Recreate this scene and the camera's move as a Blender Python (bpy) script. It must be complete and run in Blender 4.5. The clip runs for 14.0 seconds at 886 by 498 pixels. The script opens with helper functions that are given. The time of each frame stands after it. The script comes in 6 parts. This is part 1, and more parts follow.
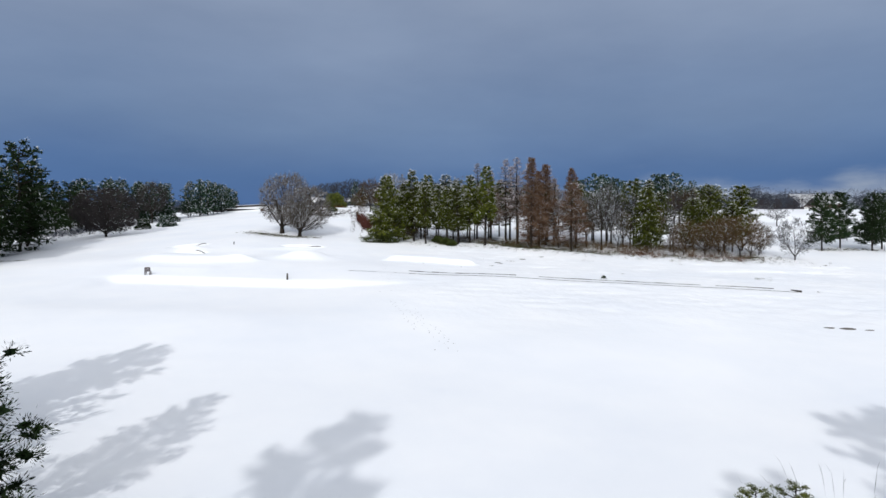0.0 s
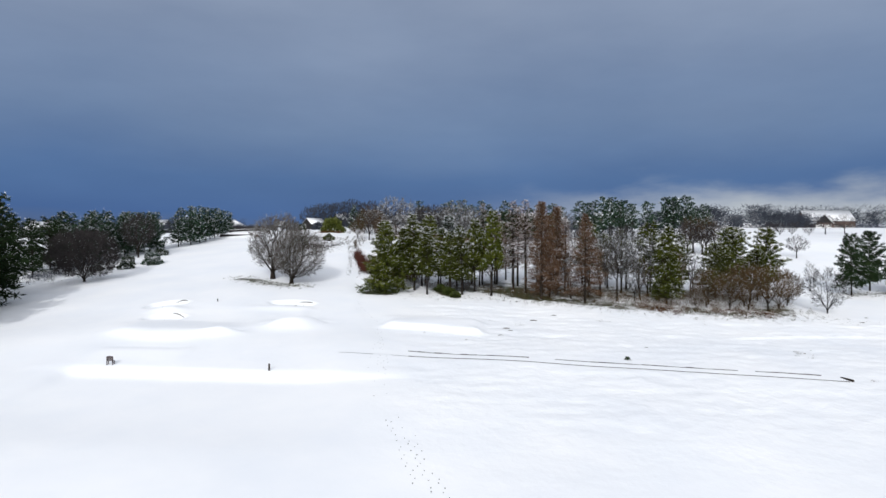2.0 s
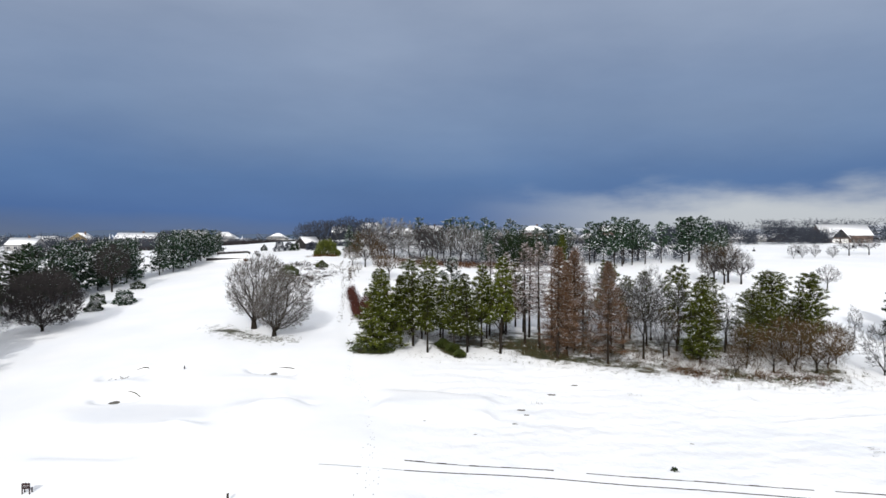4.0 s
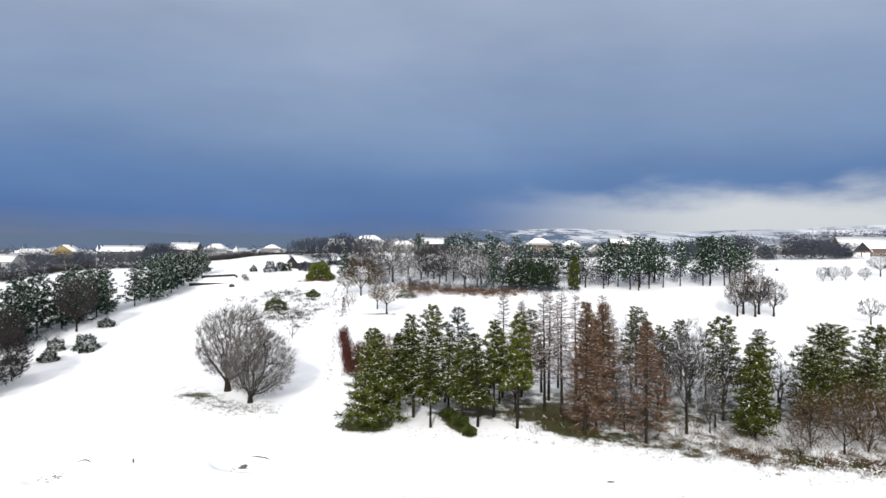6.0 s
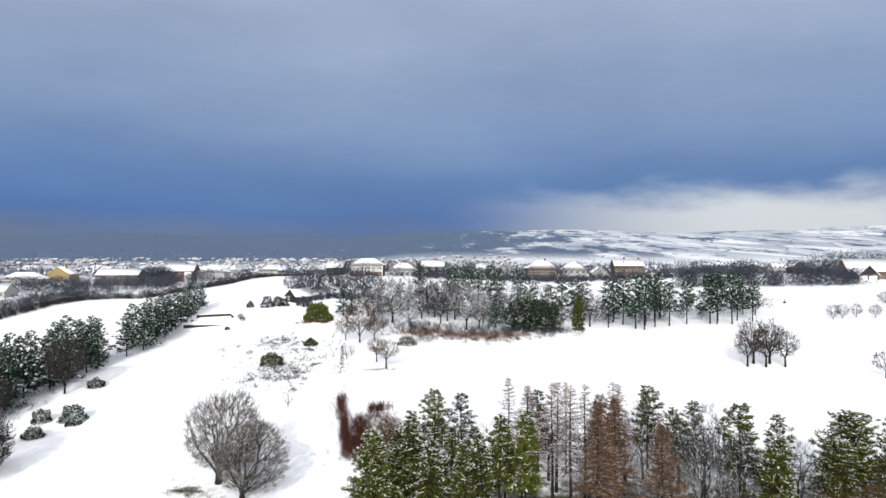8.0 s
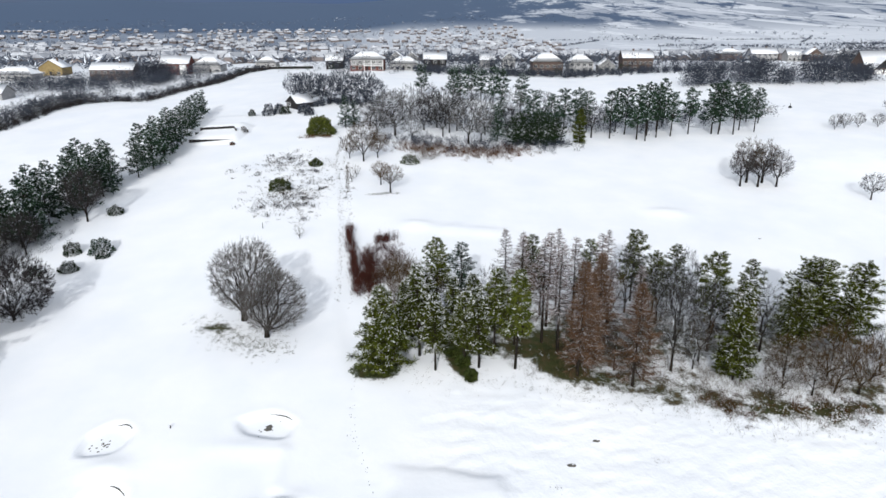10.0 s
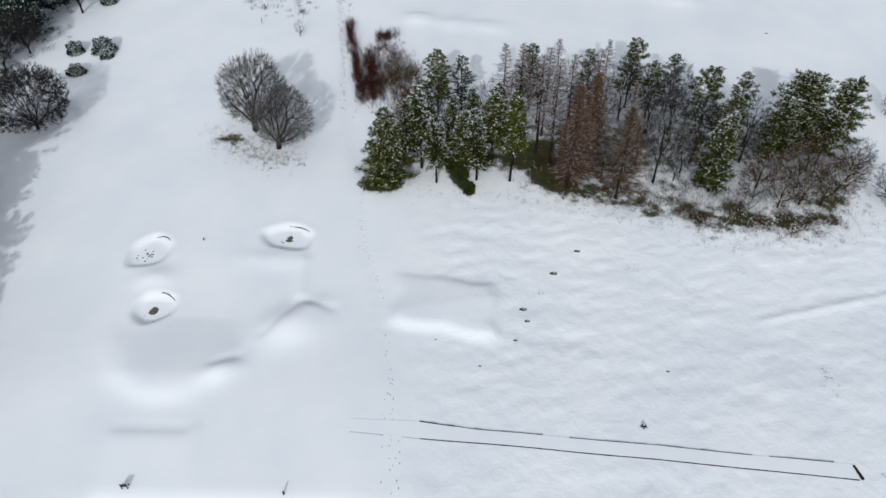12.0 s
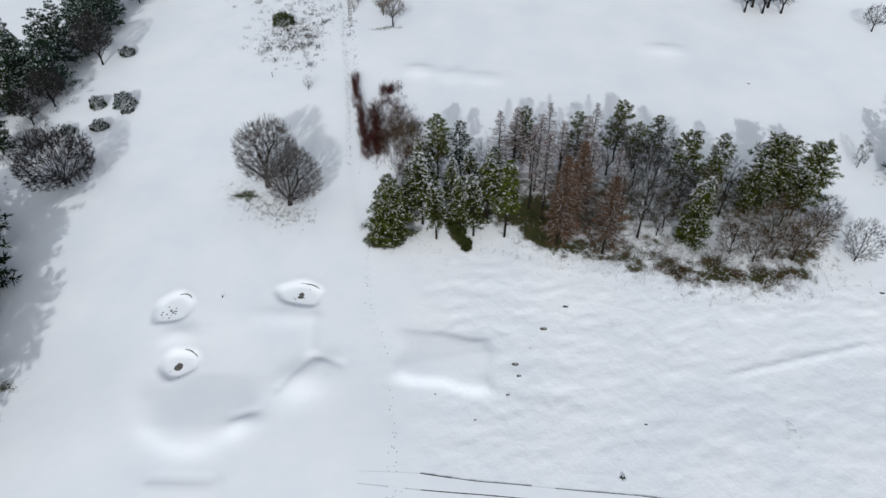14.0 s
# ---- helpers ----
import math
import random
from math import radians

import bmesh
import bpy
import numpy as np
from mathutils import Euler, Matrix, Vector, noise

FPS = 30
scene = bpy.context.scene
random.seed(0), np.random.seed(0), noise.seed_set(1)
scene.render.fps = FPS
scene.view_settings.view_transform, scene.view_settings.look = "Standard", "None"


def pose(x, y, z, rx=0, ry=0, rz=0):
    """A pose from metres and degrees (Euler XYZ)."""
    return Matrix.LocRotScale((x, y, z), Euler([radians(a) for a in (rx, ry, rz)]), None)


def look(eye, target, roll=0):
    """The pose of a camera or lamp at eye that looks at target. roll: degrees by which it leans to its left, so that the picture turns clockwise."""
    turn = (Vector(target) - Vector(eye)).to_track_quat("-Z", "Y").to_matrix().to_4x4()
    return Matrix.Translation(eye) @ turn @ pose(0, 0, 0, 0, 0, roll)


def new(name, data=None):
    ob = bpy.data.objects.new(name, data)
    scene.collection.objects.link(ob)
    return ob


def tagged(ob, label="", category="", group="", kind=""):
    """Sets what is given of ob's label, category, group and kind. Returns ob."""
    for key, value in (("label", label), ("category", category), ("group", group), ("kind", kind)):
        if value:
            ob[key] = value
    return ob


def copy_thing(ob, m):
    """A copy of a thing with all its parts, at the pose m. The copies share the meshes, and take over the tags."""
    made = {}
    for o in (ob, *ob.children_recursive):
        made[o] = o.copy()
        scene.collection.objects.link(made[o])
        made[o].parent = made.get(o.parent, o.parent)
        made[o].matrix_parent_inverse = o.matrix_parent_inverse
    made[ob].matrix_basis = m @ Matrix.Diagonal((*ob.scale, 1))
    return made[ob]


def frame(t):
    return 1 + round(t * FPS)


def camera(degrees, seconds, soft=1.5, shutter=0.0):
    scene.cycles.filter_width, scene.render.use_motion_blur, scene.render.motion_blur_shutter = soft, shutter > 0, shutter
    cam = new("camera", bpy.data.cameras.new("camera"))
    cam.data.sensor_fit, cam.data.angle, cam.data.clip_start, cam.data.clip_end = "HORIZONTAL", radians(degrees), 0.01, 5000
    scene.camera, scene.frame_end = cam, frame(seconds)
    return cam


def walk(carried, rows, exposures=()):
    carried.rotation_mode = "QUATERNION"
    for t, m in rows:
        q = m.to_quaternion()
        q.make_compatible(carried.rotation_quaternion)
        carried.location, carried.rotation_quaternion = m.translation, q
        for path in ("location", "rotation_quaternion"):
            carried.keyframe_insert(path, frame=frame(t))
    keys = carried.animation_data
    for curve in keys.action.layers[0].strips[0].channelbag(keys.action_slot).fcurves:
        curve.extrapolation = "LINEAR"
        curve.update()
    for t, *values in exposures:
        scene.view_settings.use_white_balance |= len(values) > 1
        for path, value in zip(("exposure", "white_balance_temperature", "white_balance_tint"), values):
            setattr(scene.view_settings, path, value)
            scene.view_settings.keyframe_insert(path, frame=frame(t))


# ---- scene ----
cam = camera(67.4, 14.0)
METRES, EYE, TILT, LEAN, TURN = 100.0, 10.0, 0.0, 0.0, 0.0
ROWS = [
    (0.0, 0.0, 0.0, 0.0, 0.0, 0.0, 0.0),
    (0.5, -0.0005, 0.0201, 0.0201, 0.03, 0.04, -0.04),
    (1.0, -0.001, 0.0439, 0.0423, 0.05, 0.1, -0.05),
    (1.5, -0.0019, 0.0682, 0.0643, 0.09, 0.12, -0.05),
    (2.0, -0.0026, 0.0968, 0.088, 0.12, 0.17, -0.07),
    (2.5, -0.0026, 0.1255, 0.11, 0.16, 0.16, -0.09),
    (3.0, -0.0039, 0.1629, 0.1338, 0.14, 0.17, -0.12),
    (5.5, -0.0133, 0.3645, 0.22, 0.12, 0.15, -0.15),
    (6.0, -0.0157, 0.408, 0.2439, 0.12, 0.12, -0.13),
    (6.5, -0.0174, 0.4477, 0.2677, 0.11, 0.12, -0.12),
    (7.0, -0.0191, 0.4611, 0.3026, 0.1, 0.1, -0.14),
    (7.2, -0.0191, 0.4613, 0.3152, 0.1, 0.1, -0.13),
    (8.7, -0.0184, 0.4528, 0.4094, 0.16, -0.1, 0.03),
    (9.0, -0.0182, 0.4512, 0.4283, 0.18, -2.0, 0.06),
    (9.3, -0.018, 0.4495, 0.4471, 0.21, -6.55, 0.09),
    (9.5, -0.0179, 0.4482, 0.4597, 0.23, -9.98, 0.1),
    (10.0, -0.0165, 0.4424, 0.491, 0.35, -19.42, 0.12),
    (10.5, -0.0149, 0.4374, 0.5193, 0.48, -28.34, 0.13),
    (11.0, -0.013, 0.4314, 0.5508, 0.64, -37.74, 0.13),
    (11.2, -0.0122, 0.4313, 0.5636, 0.67, -40.6, 0.16),
    (11.5, -0.0113, 0.4313, 0.5825, 0.7, -40.97, 0.19),
    (12.0, -0.0104, 0.4298, 0.6135, 0.73, -40.95, 0.19),
    (12.5, -0.0086, 0.4288, 0.6442, 0.76, -41.01, 0.25),
    (13.0, -0.0068, 0.4282, 0.6772, 0.8, -41.1, 0.31),
    (13.5, -0.0062, 0.4273, 0.7061, 0.81, -41.1, 0.33),
    (14.0, -0.0048, 0.4259, 0.7353, 0.84, -41.09, 0.38),
]
EXPOSURES = [(0.0, -0.26, 6100, 10), (1.0, -0.32, 6080, 10), (3.0, -0.2, 6250, 10), (6.5, 0.21, 6450, 10), (7.2, 0.25, 6450, 10), (9.3, -0.02, 6150, 10), (10.0, -0.22, 6080, 9), (10.5, -0.42, 6050, 9), (11.2, -0.76, 5950, 8), (14.0, -0.74, 5950, 8)]
walk(cam, [(t, pose(0, 0, EYE, TILT, LEAN, TURN) @ pose(METRES * x, METRES * y, METRES * z, 90 + pitch, roll, yaw)) for t, x, y, z, yaw, pitch, roll in ROWS], EXPOSURES)

# ---- sky and sun ----
SUN_WAY = Vector((0.14, 1.0, -0.46))
SUN_ELEVATION = math.atan2(0.46, math.hypot(0.14, 1.0))


def link(tree, a, out, b, into):
    tree.links.new(a.outputs[out], b.inputs[into])


def ramp_node(tree, stops, ease="LINEAR"):
    node = tree.nodes.new("ShaderNodeValToRGB")
    node.color_ramp.interpolation = ease
    while len(node.color_ramp.elements) < len(stops):
        node.color_ramp.elements.new(0.5)
    for e, (p, c) in zip(node.color_ramp.elements, stops):
        e.position, e.color = p, (*c, 1.0) if len(c) == 3 else c
    return node


def math_node(tree, op, a=None, b=None):
    node = tree.nodes.new("ShaderNodeMath")
    node.operation = op
    for i, v in ((0, a), (1, b)):
        if isinstance(v, (int, float)):
            node.inputs[i].default_value = v
        elif v is not None:
            tree.links.new(v, node.inputs[i])
    return node


def mix_node(tree, fac, a, b, blend="MIX"):
    node = tree.nodes.new("ShaderNodeMix")
    node.data_type, node.blend_type = "RGBA", blend
    for i, v in ((0, fac), (6, a), (7, b)):
        if isinstance(v, (int, float)):
            node.inputs[i].default_value = v
        elif isinstance(v, tuple):
            node.inputs[i].default_value = (*v, 1.0)
        else:
            tree.links.new(v, node.inputs[i])
    return node.outputs[2]


def noise_node(tree, vector, scale, detail=4.0, rough=0.55):
    node = tree.nodes.new("ShaderNodeTexNoise")
    node.inputs["Scale"].default_value, node.inputs["Detail"].default_value, node.inputs["Roughness"].default_value = scale, detail, rough
    if vector is not None:
        tree.links.new(vector, node.inputs["Vector"])
    return node


def make_world():
    world = bpy.data.worlds.new("winter_sky")
    scene.world = world
    world.use_nodes = True
    t = world.node_tree
    t.nodes.clear()
    coord = t.nodes.new("ShaderNodeTexCoord")
    split = t.nodes.new("ShaderNodeSeparateXYZ")
    link(t, coord, "Generated", split, 0)
    sky = t.nodes.new("ShaderNodeTexSky")
    sky.sky_type, sky.sun_disc = "NISHITA", False
    sky.sun_elevation, sky.sun_rotation = SUN_ELEVATION, radians(188)
    sky.air_density, sky.dust_density = 1.0, 1.5
    stretch = t.nodes.new("ShaderNodeMapping")
    stretch.inputs["Scale"].default_value = (1.0, 1.0, 3.2)
    link(t, coord, "Generated", stretch, 0)
    broad = noise_node(t, stretch.outputs[0], 1.7, 5.0, 0.5)
    wobble = math_node(t, "MULTIPLY_ADD", broad.outputs[0], 0.13)
    wobble.inputs[2].default_value = -0.065
    height = math_node(t, "ADD", split.outputs[2], wobble.outputs[0])
    layers = ramp_node(t, [(0.0, (0.15, 0.20, 0.32)), (0.05, (0.070, 0.172, 0.450)), (0.11, (0.110, 0.222, 0.485)), (0.20, (0.245, 0.350, 0.56)),
                           (0.34, (0.405, 0.487, 0.65)), (0.55, (0.60, 0.64, 0.73)), (1.0, (0.85, 0.88, 0.93))])
    link(t, height, 0, layers, 0)
    drift = noise_node(t, stretch.outputs[0], 3.1, 6.0, 0.55)
    shade = ramp_node(t, [(0.3, (0.90, 0.91, 0.93)), (0.7, (1.10, 1.09, 1.07))])
    link(t, drift, 0, shade, 0)
    layered = mix_node(t, 1.0, layers.outputs[0], shade.outputs[0], "MULTIPLY")
    # a bright bank of cloud low over the hills on the right
    billow = noise_node(t, stretch.outputs[0], 5.0, 5.0, 0.55)
    side = t.nodes.new("ShaderNodeMapRange")
    side.interpolation_type = "SMOOTHSTEP"
    for i, v in ((1, -0.02), (2, 0.42)):
        side.inputs[i].default_value = v
    link(t, split, 0, side, 0)
    top = math_node(t, "MULTIPLY_ADD", billow.outputs[0], 0.11)
    top.inputs[2].default_value = 0.052
    low = t.nodes.new("ShaderNodeMapRange")
    low.interpolation_type = "SMOOTHSTEP"
    link(t, split, 2, low, 0)
    t.links.new(top.outputs[0], low.inputs[1])
    t.links.new(math_node(t, "SUBTRACT", top.outputs[0], 0.055).outputs[0], low.inputs[2])
    bank = math_node(t, "MULTIPLY", side.outputs[0], low.outputs[0])
    cloud = mix_node(t, math_node(t, "MULTIPLY", bank.outputs[0], 0.95).outputs[0], layered, (0.80, 0.83, 0.86))
    clear = t.nodes.new("ShaderNodeVectorMath")
    clear.operation = "SCALE"
    clear.inputs[3].default_value = 0.10
    link(t, sky, 0, clear, 0)
    whole = mix_node(t, 0.9, clear.outputs[0], cloud)
    # the cloud is thin and bright round the veiled sun in the south
    toward = t.nodes.new("ShaderNodeVectorMath")
    toward.operation = "DOT_PRODUCT"
    toward.inputs[1].default_value = tuple(-SUN_WAY.normalized())
    link(t, coord, "Generated", toward, 0)
    veil = t.nodes.new("ShaderNodeMapRange")
    veil.interpolation_type = "SMOOTHSTEP"
    for i, v in ((1, 0.25), (2, 1.0), (3, 0.0), (4, 1.0)):
        veil.inputs[i].default_value = v
    t.links.new(toward.outputs["Value"], veil.inputs[0])
    whole = mix_node(t, veil.outputs[0], whole, (2.3, 2.2, 2.05))
    back = t.nodes.new("ShaderNodeBackground")
    t.links.new(whole, back.inputs[0])
    back.inputs[1].default_value = 0.78
    out = t.nodes.new("ShaderNodeOutputWorld")
    link(t, back, 0, out, 0)


make_world()
sun = new("sun", bpy.data.lights.new("sun", "SUN"))
sun.data.energy, sun.data.angle, sun.data.color = 3.2, radians(1.0), (1.0, 0.95, 0.88)
sun.matrix_world = look((0, -40, 120), Vector((0, -40, 120)) + SUN_WAY)


# ---- materials ----
def surface(name, rough=0.8, bump=0.0, bump_scale=4.0, bump_size=0.02):
    """A material with its node tree, its shader and object coordinates."""
    m = bpy.data.materials.new(name)
    m.use_nodes = True
    t = m.node_tree
    shader = t.nodes["Principled BSDF"]
    shader.inputs["Roughness"].default_value = rough
    shader.inputs["Specular IOR Level"].default_value = 0.25 if rough < 0.65 else 0.05
    coord = t.nodes.new("ShaderNodeTexCoord")
    if bump:
        rough_noise = noise_node(t, coord.outputs["Object"], bump_scale, 6.0, 0.6)
        b = t.nodes.new("ShaderNodeBump")
        b.inputs["Strength"].default_value, b.inputs["Distance"].default_value = bump, bump_size
        link(t, rough_noise, 0, b, "Height")
        link(t, b, 0, shader, "Normal")
    return m, t, shader, coord


def mottled(name, dark, light, scale=2.0, rough=0.8, bump=0.3, bump_scale=8.0, bump_size=0.02, island=0.0, thing=0.0, frost=None):
    """Two colours mingled by noise; island and thing: how much single pieces and whole things differ; frost: share and colour of rimed pieces."""
    m, t, shader, coord = surface(name, rough, bump, bump_scale, bump_size)
    n = noise_node(t, coord.outputs["Object"], scale, 5.0, 0.6)
    spread = ramp_node(t, [(0.3, dark), (0.7, light)])
    link(t, n, 0, spread, 0)
    colour = spread.outputs[0]
    geo, info = t.nodes.new("ShaderNodeNewGeometry"), t.nodes.new("ShaderNodeObjectInfo")
    if frost:
        over = ramp_node(t, [(1 - frost[0] - 0.02, (0, 0, 0)), (1 - frost[0] + 0.02, (1, 1, 1))])
        link(t, geo, "Random Per Island", over, 0)
        colour = mix_node(t, over.outputs[0], colour, frost[1])
    for source, amount in ((geo.outputs["Random Per Island"], island), (info.outputs["Random"], thing)):
        if amount:
            tone = ramp_node(t, [(0.0, (1 - amount,) * 3), (1.0, (1 + amount * 0.6,) * 3)])
            t.links.new(source, tone.inputs[0])
            colour = mix_node(t, 1.0, colour, tone.outputs[0], "MULTIPLY")
    t.links.new(colour, shader.inputs["Base Color"])
    return m


def make_ground_material():
    m, t, shader, coord = surface("snowy_ground", 0.55)
    where = coord.outputs["Object"]
    bare, wood = t.nodes.new("ShaderNodeAttribute"), t.nodes.new("ShaderNodeAttribute")
    bare.attribute_name, wood.attribute_name = "bare", "wood"
    broad, middle, fine = noise_node(t, where, 0.09, 5.0), noise_node(t, where, 0.7, 3.5, 0.55), noise_node(t, where, 5.0, 6.0, 0.7)
    snow = ramp_node(t, [(0.3, (0.78, 0.81, 0.86)), (0.7, (0.86, 0.875, 0.90))])
    link(t, broad, 0, snow, 0)
    grass = ramp_node(t, [(0.3, (0.020, 0.028, 0.007)), (0.5, (0.040, 0.046, 0.014)), (0.72, (0.075, 0.055, 0.030))])
    link(t, middle, 0, grass, 0)
    ragged = math_node(t, "ADD", fine.outputs[0], middle.outputs[0])
    spread = math_node(t, "MULTIPLY_ADD", ragged.outputs[0], 0.75)
    spread.inputs[2].default_value = -0.75
    both = math_node(t, "ADD", bare.outputs["Fac"], spread.outputs[0])
    edge = ramp_node(t, [(0.42, (0, 0, 0)), (0.62, (1, 1, 1))])
    link(t, both, 0, edge, 0)
    colour = mix_node(t, edge.outputs[0], snow.outputs[0], grass.outputs[0])
    # far farmland: walled fields, each with its own tone, and woods, dimmed and tinted for distance haze
    lengthened = t.nodes.new("ShaderNodeMapping")
    lengthened.inputs["Scale"].default_value = (1.0, 0.38, 1.0)
    t.links.new(where, lengthened.inputs[0])
    fields, bounds = t.nodes.new("ShaderNodeTexVoronoi"), t.nodes.new("ShaderNodeTexVoronoi")
    bounds.feature = "DISTANCE_TO_EDGE"
    for node in (fields, bounds):
        node.voronoi_dimensions = "2D"
        node.inputs["Scale"].default_value = 0.0065
        t.links.new(lengthened.outputs[0], node.inputs["Vector"])
    hedge = ramp_node(t, [(0.015, (0.85, 0.85, 0.85)), (0.05, (0, 0, 0))])
    link(t, bounds, "Distance", hedge, 0)
    own = t.nodes.new("ShaderNodeSeparateColor")
    link(t, fields, "Color", own, 0)
    tone = ramp_node(t, [(0.1, (0.22, 0.22, 0.22)), (0.95, (0.66, 0.66, 0.66))])
    link(t, own, 0, tone, 0)
    patch = noise_node(t, lengthened.outputs[0], 0.008, 8.0, 0.7)
    place = t.nodes.new("ShaderNodeSeparateXYZ")
    t.links.new(where, place.inputs[0])
    open_fields = t.nodes.new("ShaderNodeMapRange")
    for i, v in ((1, -300.0), (2, 900.0), (3, 0.26), (4, 0.01)):
        open_fields.inputs[i].default_value = v
    link(t, place, 0, open_fields, 0)
    cover = math_node(t, "ADD", patch.outputs[0], open_fields.outputs[0])
    deep = ramp_node(t, [(0.47, (0, 0, 0)), (0.60, (1, 1, 1))])
    link(t, cover, 0, deep, 0)
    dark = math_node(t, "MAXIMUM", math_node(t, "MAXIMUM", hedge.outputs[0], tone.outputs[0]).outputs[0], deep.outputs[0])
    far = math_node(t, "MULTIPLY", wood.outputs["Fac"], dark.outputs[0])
    # this blue puts distance haze into the colour of far fields and woods
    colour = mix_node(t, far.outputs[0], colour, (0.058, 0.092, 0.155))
    t.links.new(colour, shader.inputs["Base Color"])
    lumpy = t.nodes.new("ShaderNodeAttribute")
    lumpy.attribute_name = "rough"
    hard = math_node(t, "MULTIPLY_ADD", lumpy.outputs["Fac"], 0.55)
    hard.inputs[2].default_value = 0.12
    b1, b2 = t.nodes.new("ShaderNodeBump"), t.nodes.new("ShaderNodeBump")
    b1.inputs["Strength"].default_value, b1.inputs["Distance"].default_value = 0.75, 0.2
    link(t, hard, 0, b1, "Strength")
    b2.inputs["Strength"].default_value, b2.inputs["Distance"].default_value = 0.12, 0.03
    link(t, middle, 0, b1, "Height")
    link(t, fine, 0, b2, "Height")
    link(t, b1, 0, b2, "Normal")
    link(t, b2, 0, shader, "Normal")
    return m


RIME = (0.62, 0.66, 0.72)
GROUND = make_ground_material()
SNOW = mottled("fallen_snow", (0.80, 0.82, 0.86), (0.88, 0.89, 0.91), 1.5, 0.55, 0.4, 6.0, 0.03)
TUFT_SNOW = mottled("clinging_snow", (0.74, 0.77, 0.82), (0.86, 0.87, 0.90), 3.0, 0.6, 0.0, island=0.12)
NEEDLES = mottled("pine_needles", (0.015, 0.026, 0.003), (0.108, 0.124, 0.020), 0.7, 0.65, 0.0, island=0.65, thing=0.3)
DARK_NEEDLES = mottled("fir_needles", (0.008, 0.018, 0.008), (0.022, 0.038, 0.013), 0.7, 0.65, 0.0, island=0.4, thing=0.25)
RIMED_NEEDLES = mottled("frosted_needles", (0.014, 0.034, 0.021), (0.044, 0.074, 0.046), 0.7, 0.7, 0.0, island=0.4, thing=0.25, frost=(0.08, RIME))
LEAVES = mottled("evergreen_leaves", (0.018, 0.030, 0.006), (0.06, 0.075, 0.013), 1.2, 0.5, 0.0, island=0.5)
LAUREL = mottled("laurel_leaves", (0.030, 0.045, 0.008), (0.115, 0.13, 0.022), 1.2, 0.4, 0.0, island=0.5)
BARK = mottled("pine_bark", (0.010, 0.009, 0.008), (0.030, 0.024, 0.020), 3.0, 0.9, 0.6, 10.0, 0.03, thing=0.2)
LARCH = mottled("larch_twigs", (0.064, 0.038, 0.024), (0.165, 0.098, 0.060), 0.6, 0.85, 0.0, island=0.4, thing=0.3, frost=(0.04, (0.45, 0.43, 0.43)))
PALE_LARCH = mottled("snow_lined_larch_twigs", (0.058, 0.040, 0.032), (0.155, 0.108, 0.088), 0.6, 0.85, 0.0, island=0.35, thing=0.2, frost=(0.22, (0.55, 0.52, 0.54)))
GREY_TWIG = mottled("bare_twigs", (0.026, 0.025, 0.025), (0.070, 0.067, 0.065), 1.0, 0.85, 0.0, island=0.4, thing=0.2, frost=(0.07, RIME))
BEECH_TWIG = mottled("beech_twigs", (0.056, 0.050, 0.045), (0.138, 0.127, 0.117), 1.0, 0.8, 0.0, island=0.35, frost=(0.05, RIME))
DARK_TWIG = mottled("dark_twigs", (0.022, 0.020, 0.021), (0.055, 0.050, 0.051), 1.0, 0.85, 0.0, island=0.35, thing=0.2)
BROWN_TWIG = mottled("brown_twigs", (0.040, 0.026, 0.012), (0.100, 0.066, 0.034), 1.0, 0.85, 0.0, island=0.4, thing=0.25, frost=(0.03, RIME))
PALE_TWIG = mottled("frosted_twigs", (0.06, 0.058, 0.056), (0.15, 0.145, 0.14), 1.0, 0.8, 0.0, island=0.4, thing=0.2, frost=(0.12, RIME))
# twigs with the blue cast of distance haze put into their colour
HAZE_TWIG = mottled("haze_blue_twigs", (0.030, 0.036, 0.050), (0.062, 0.070, 0.090), 0.15, 0.9, 0.0, island=0.2)
RED_STEM = mottled("red_stems", (0.034, 0.012, 0.010), (0.088, 0.034, 0.026), 0.8, 0.7, 0.0, island=0.4)
BRACKEN = mottled("dead_bracken", (0.045, 0.022, 0.012), (0.13, 0.066, 0.032), 0.8, 0.9, 0.0, island=0.45)
GRASS = mottled("winter_grass", (0.024, 0.028, 0.010), (0.080, 0.070, 0.034), 0.9, 0.9, 0.0, island=0.4)
SOIL = mottled("wet_sand_and_soil", (0.075, 0.072, 0.066), (0.16, 0.15, 0.135), 4.0, 0.85, 0.6, 20.0, 0.02)
PEAT = mottled("bare_turf_edge", (0.018, 0.018, 0.012), (0.05, 0.045, 0.03), 5.0, 0.9, 0.5, 20.0, 0.02)
TRODDEN = mottled("trodden_snow_and_shade", (0.10, 0.10, 0.09), (0.34, 0.35, 0.36), 3.0, 0.8, 0.0, island=0.3)
TIMBER = mottled("weathered_timber", (0.018, 0.015, 0.013), (0.045, 0.036, 0.029), 5.0, 0.8, 0.5, 30.0, 0.01, thing=0.25)
BENCH_WOOD = mottled("stained_bench_wood", (0.012, 0.005, 0.005), (0.030, 0.011, 0.010), 6.0, 0.6, 0.3, 40.0, 0.004, thing=0.15)
BRICK = mottled("brown_brick", (0.075, 0.055, 0.048), (0.13, 0.095, 0.080), 1.2, 0.85, 0.4, 14.0, 0.01)
RED_BRICK = mottled("red_brick", (0.085, 0.035, 0.030), (0.15, 0.062, 0.050), 1.2, 0.85, 0.4, 14.0, 0.01)
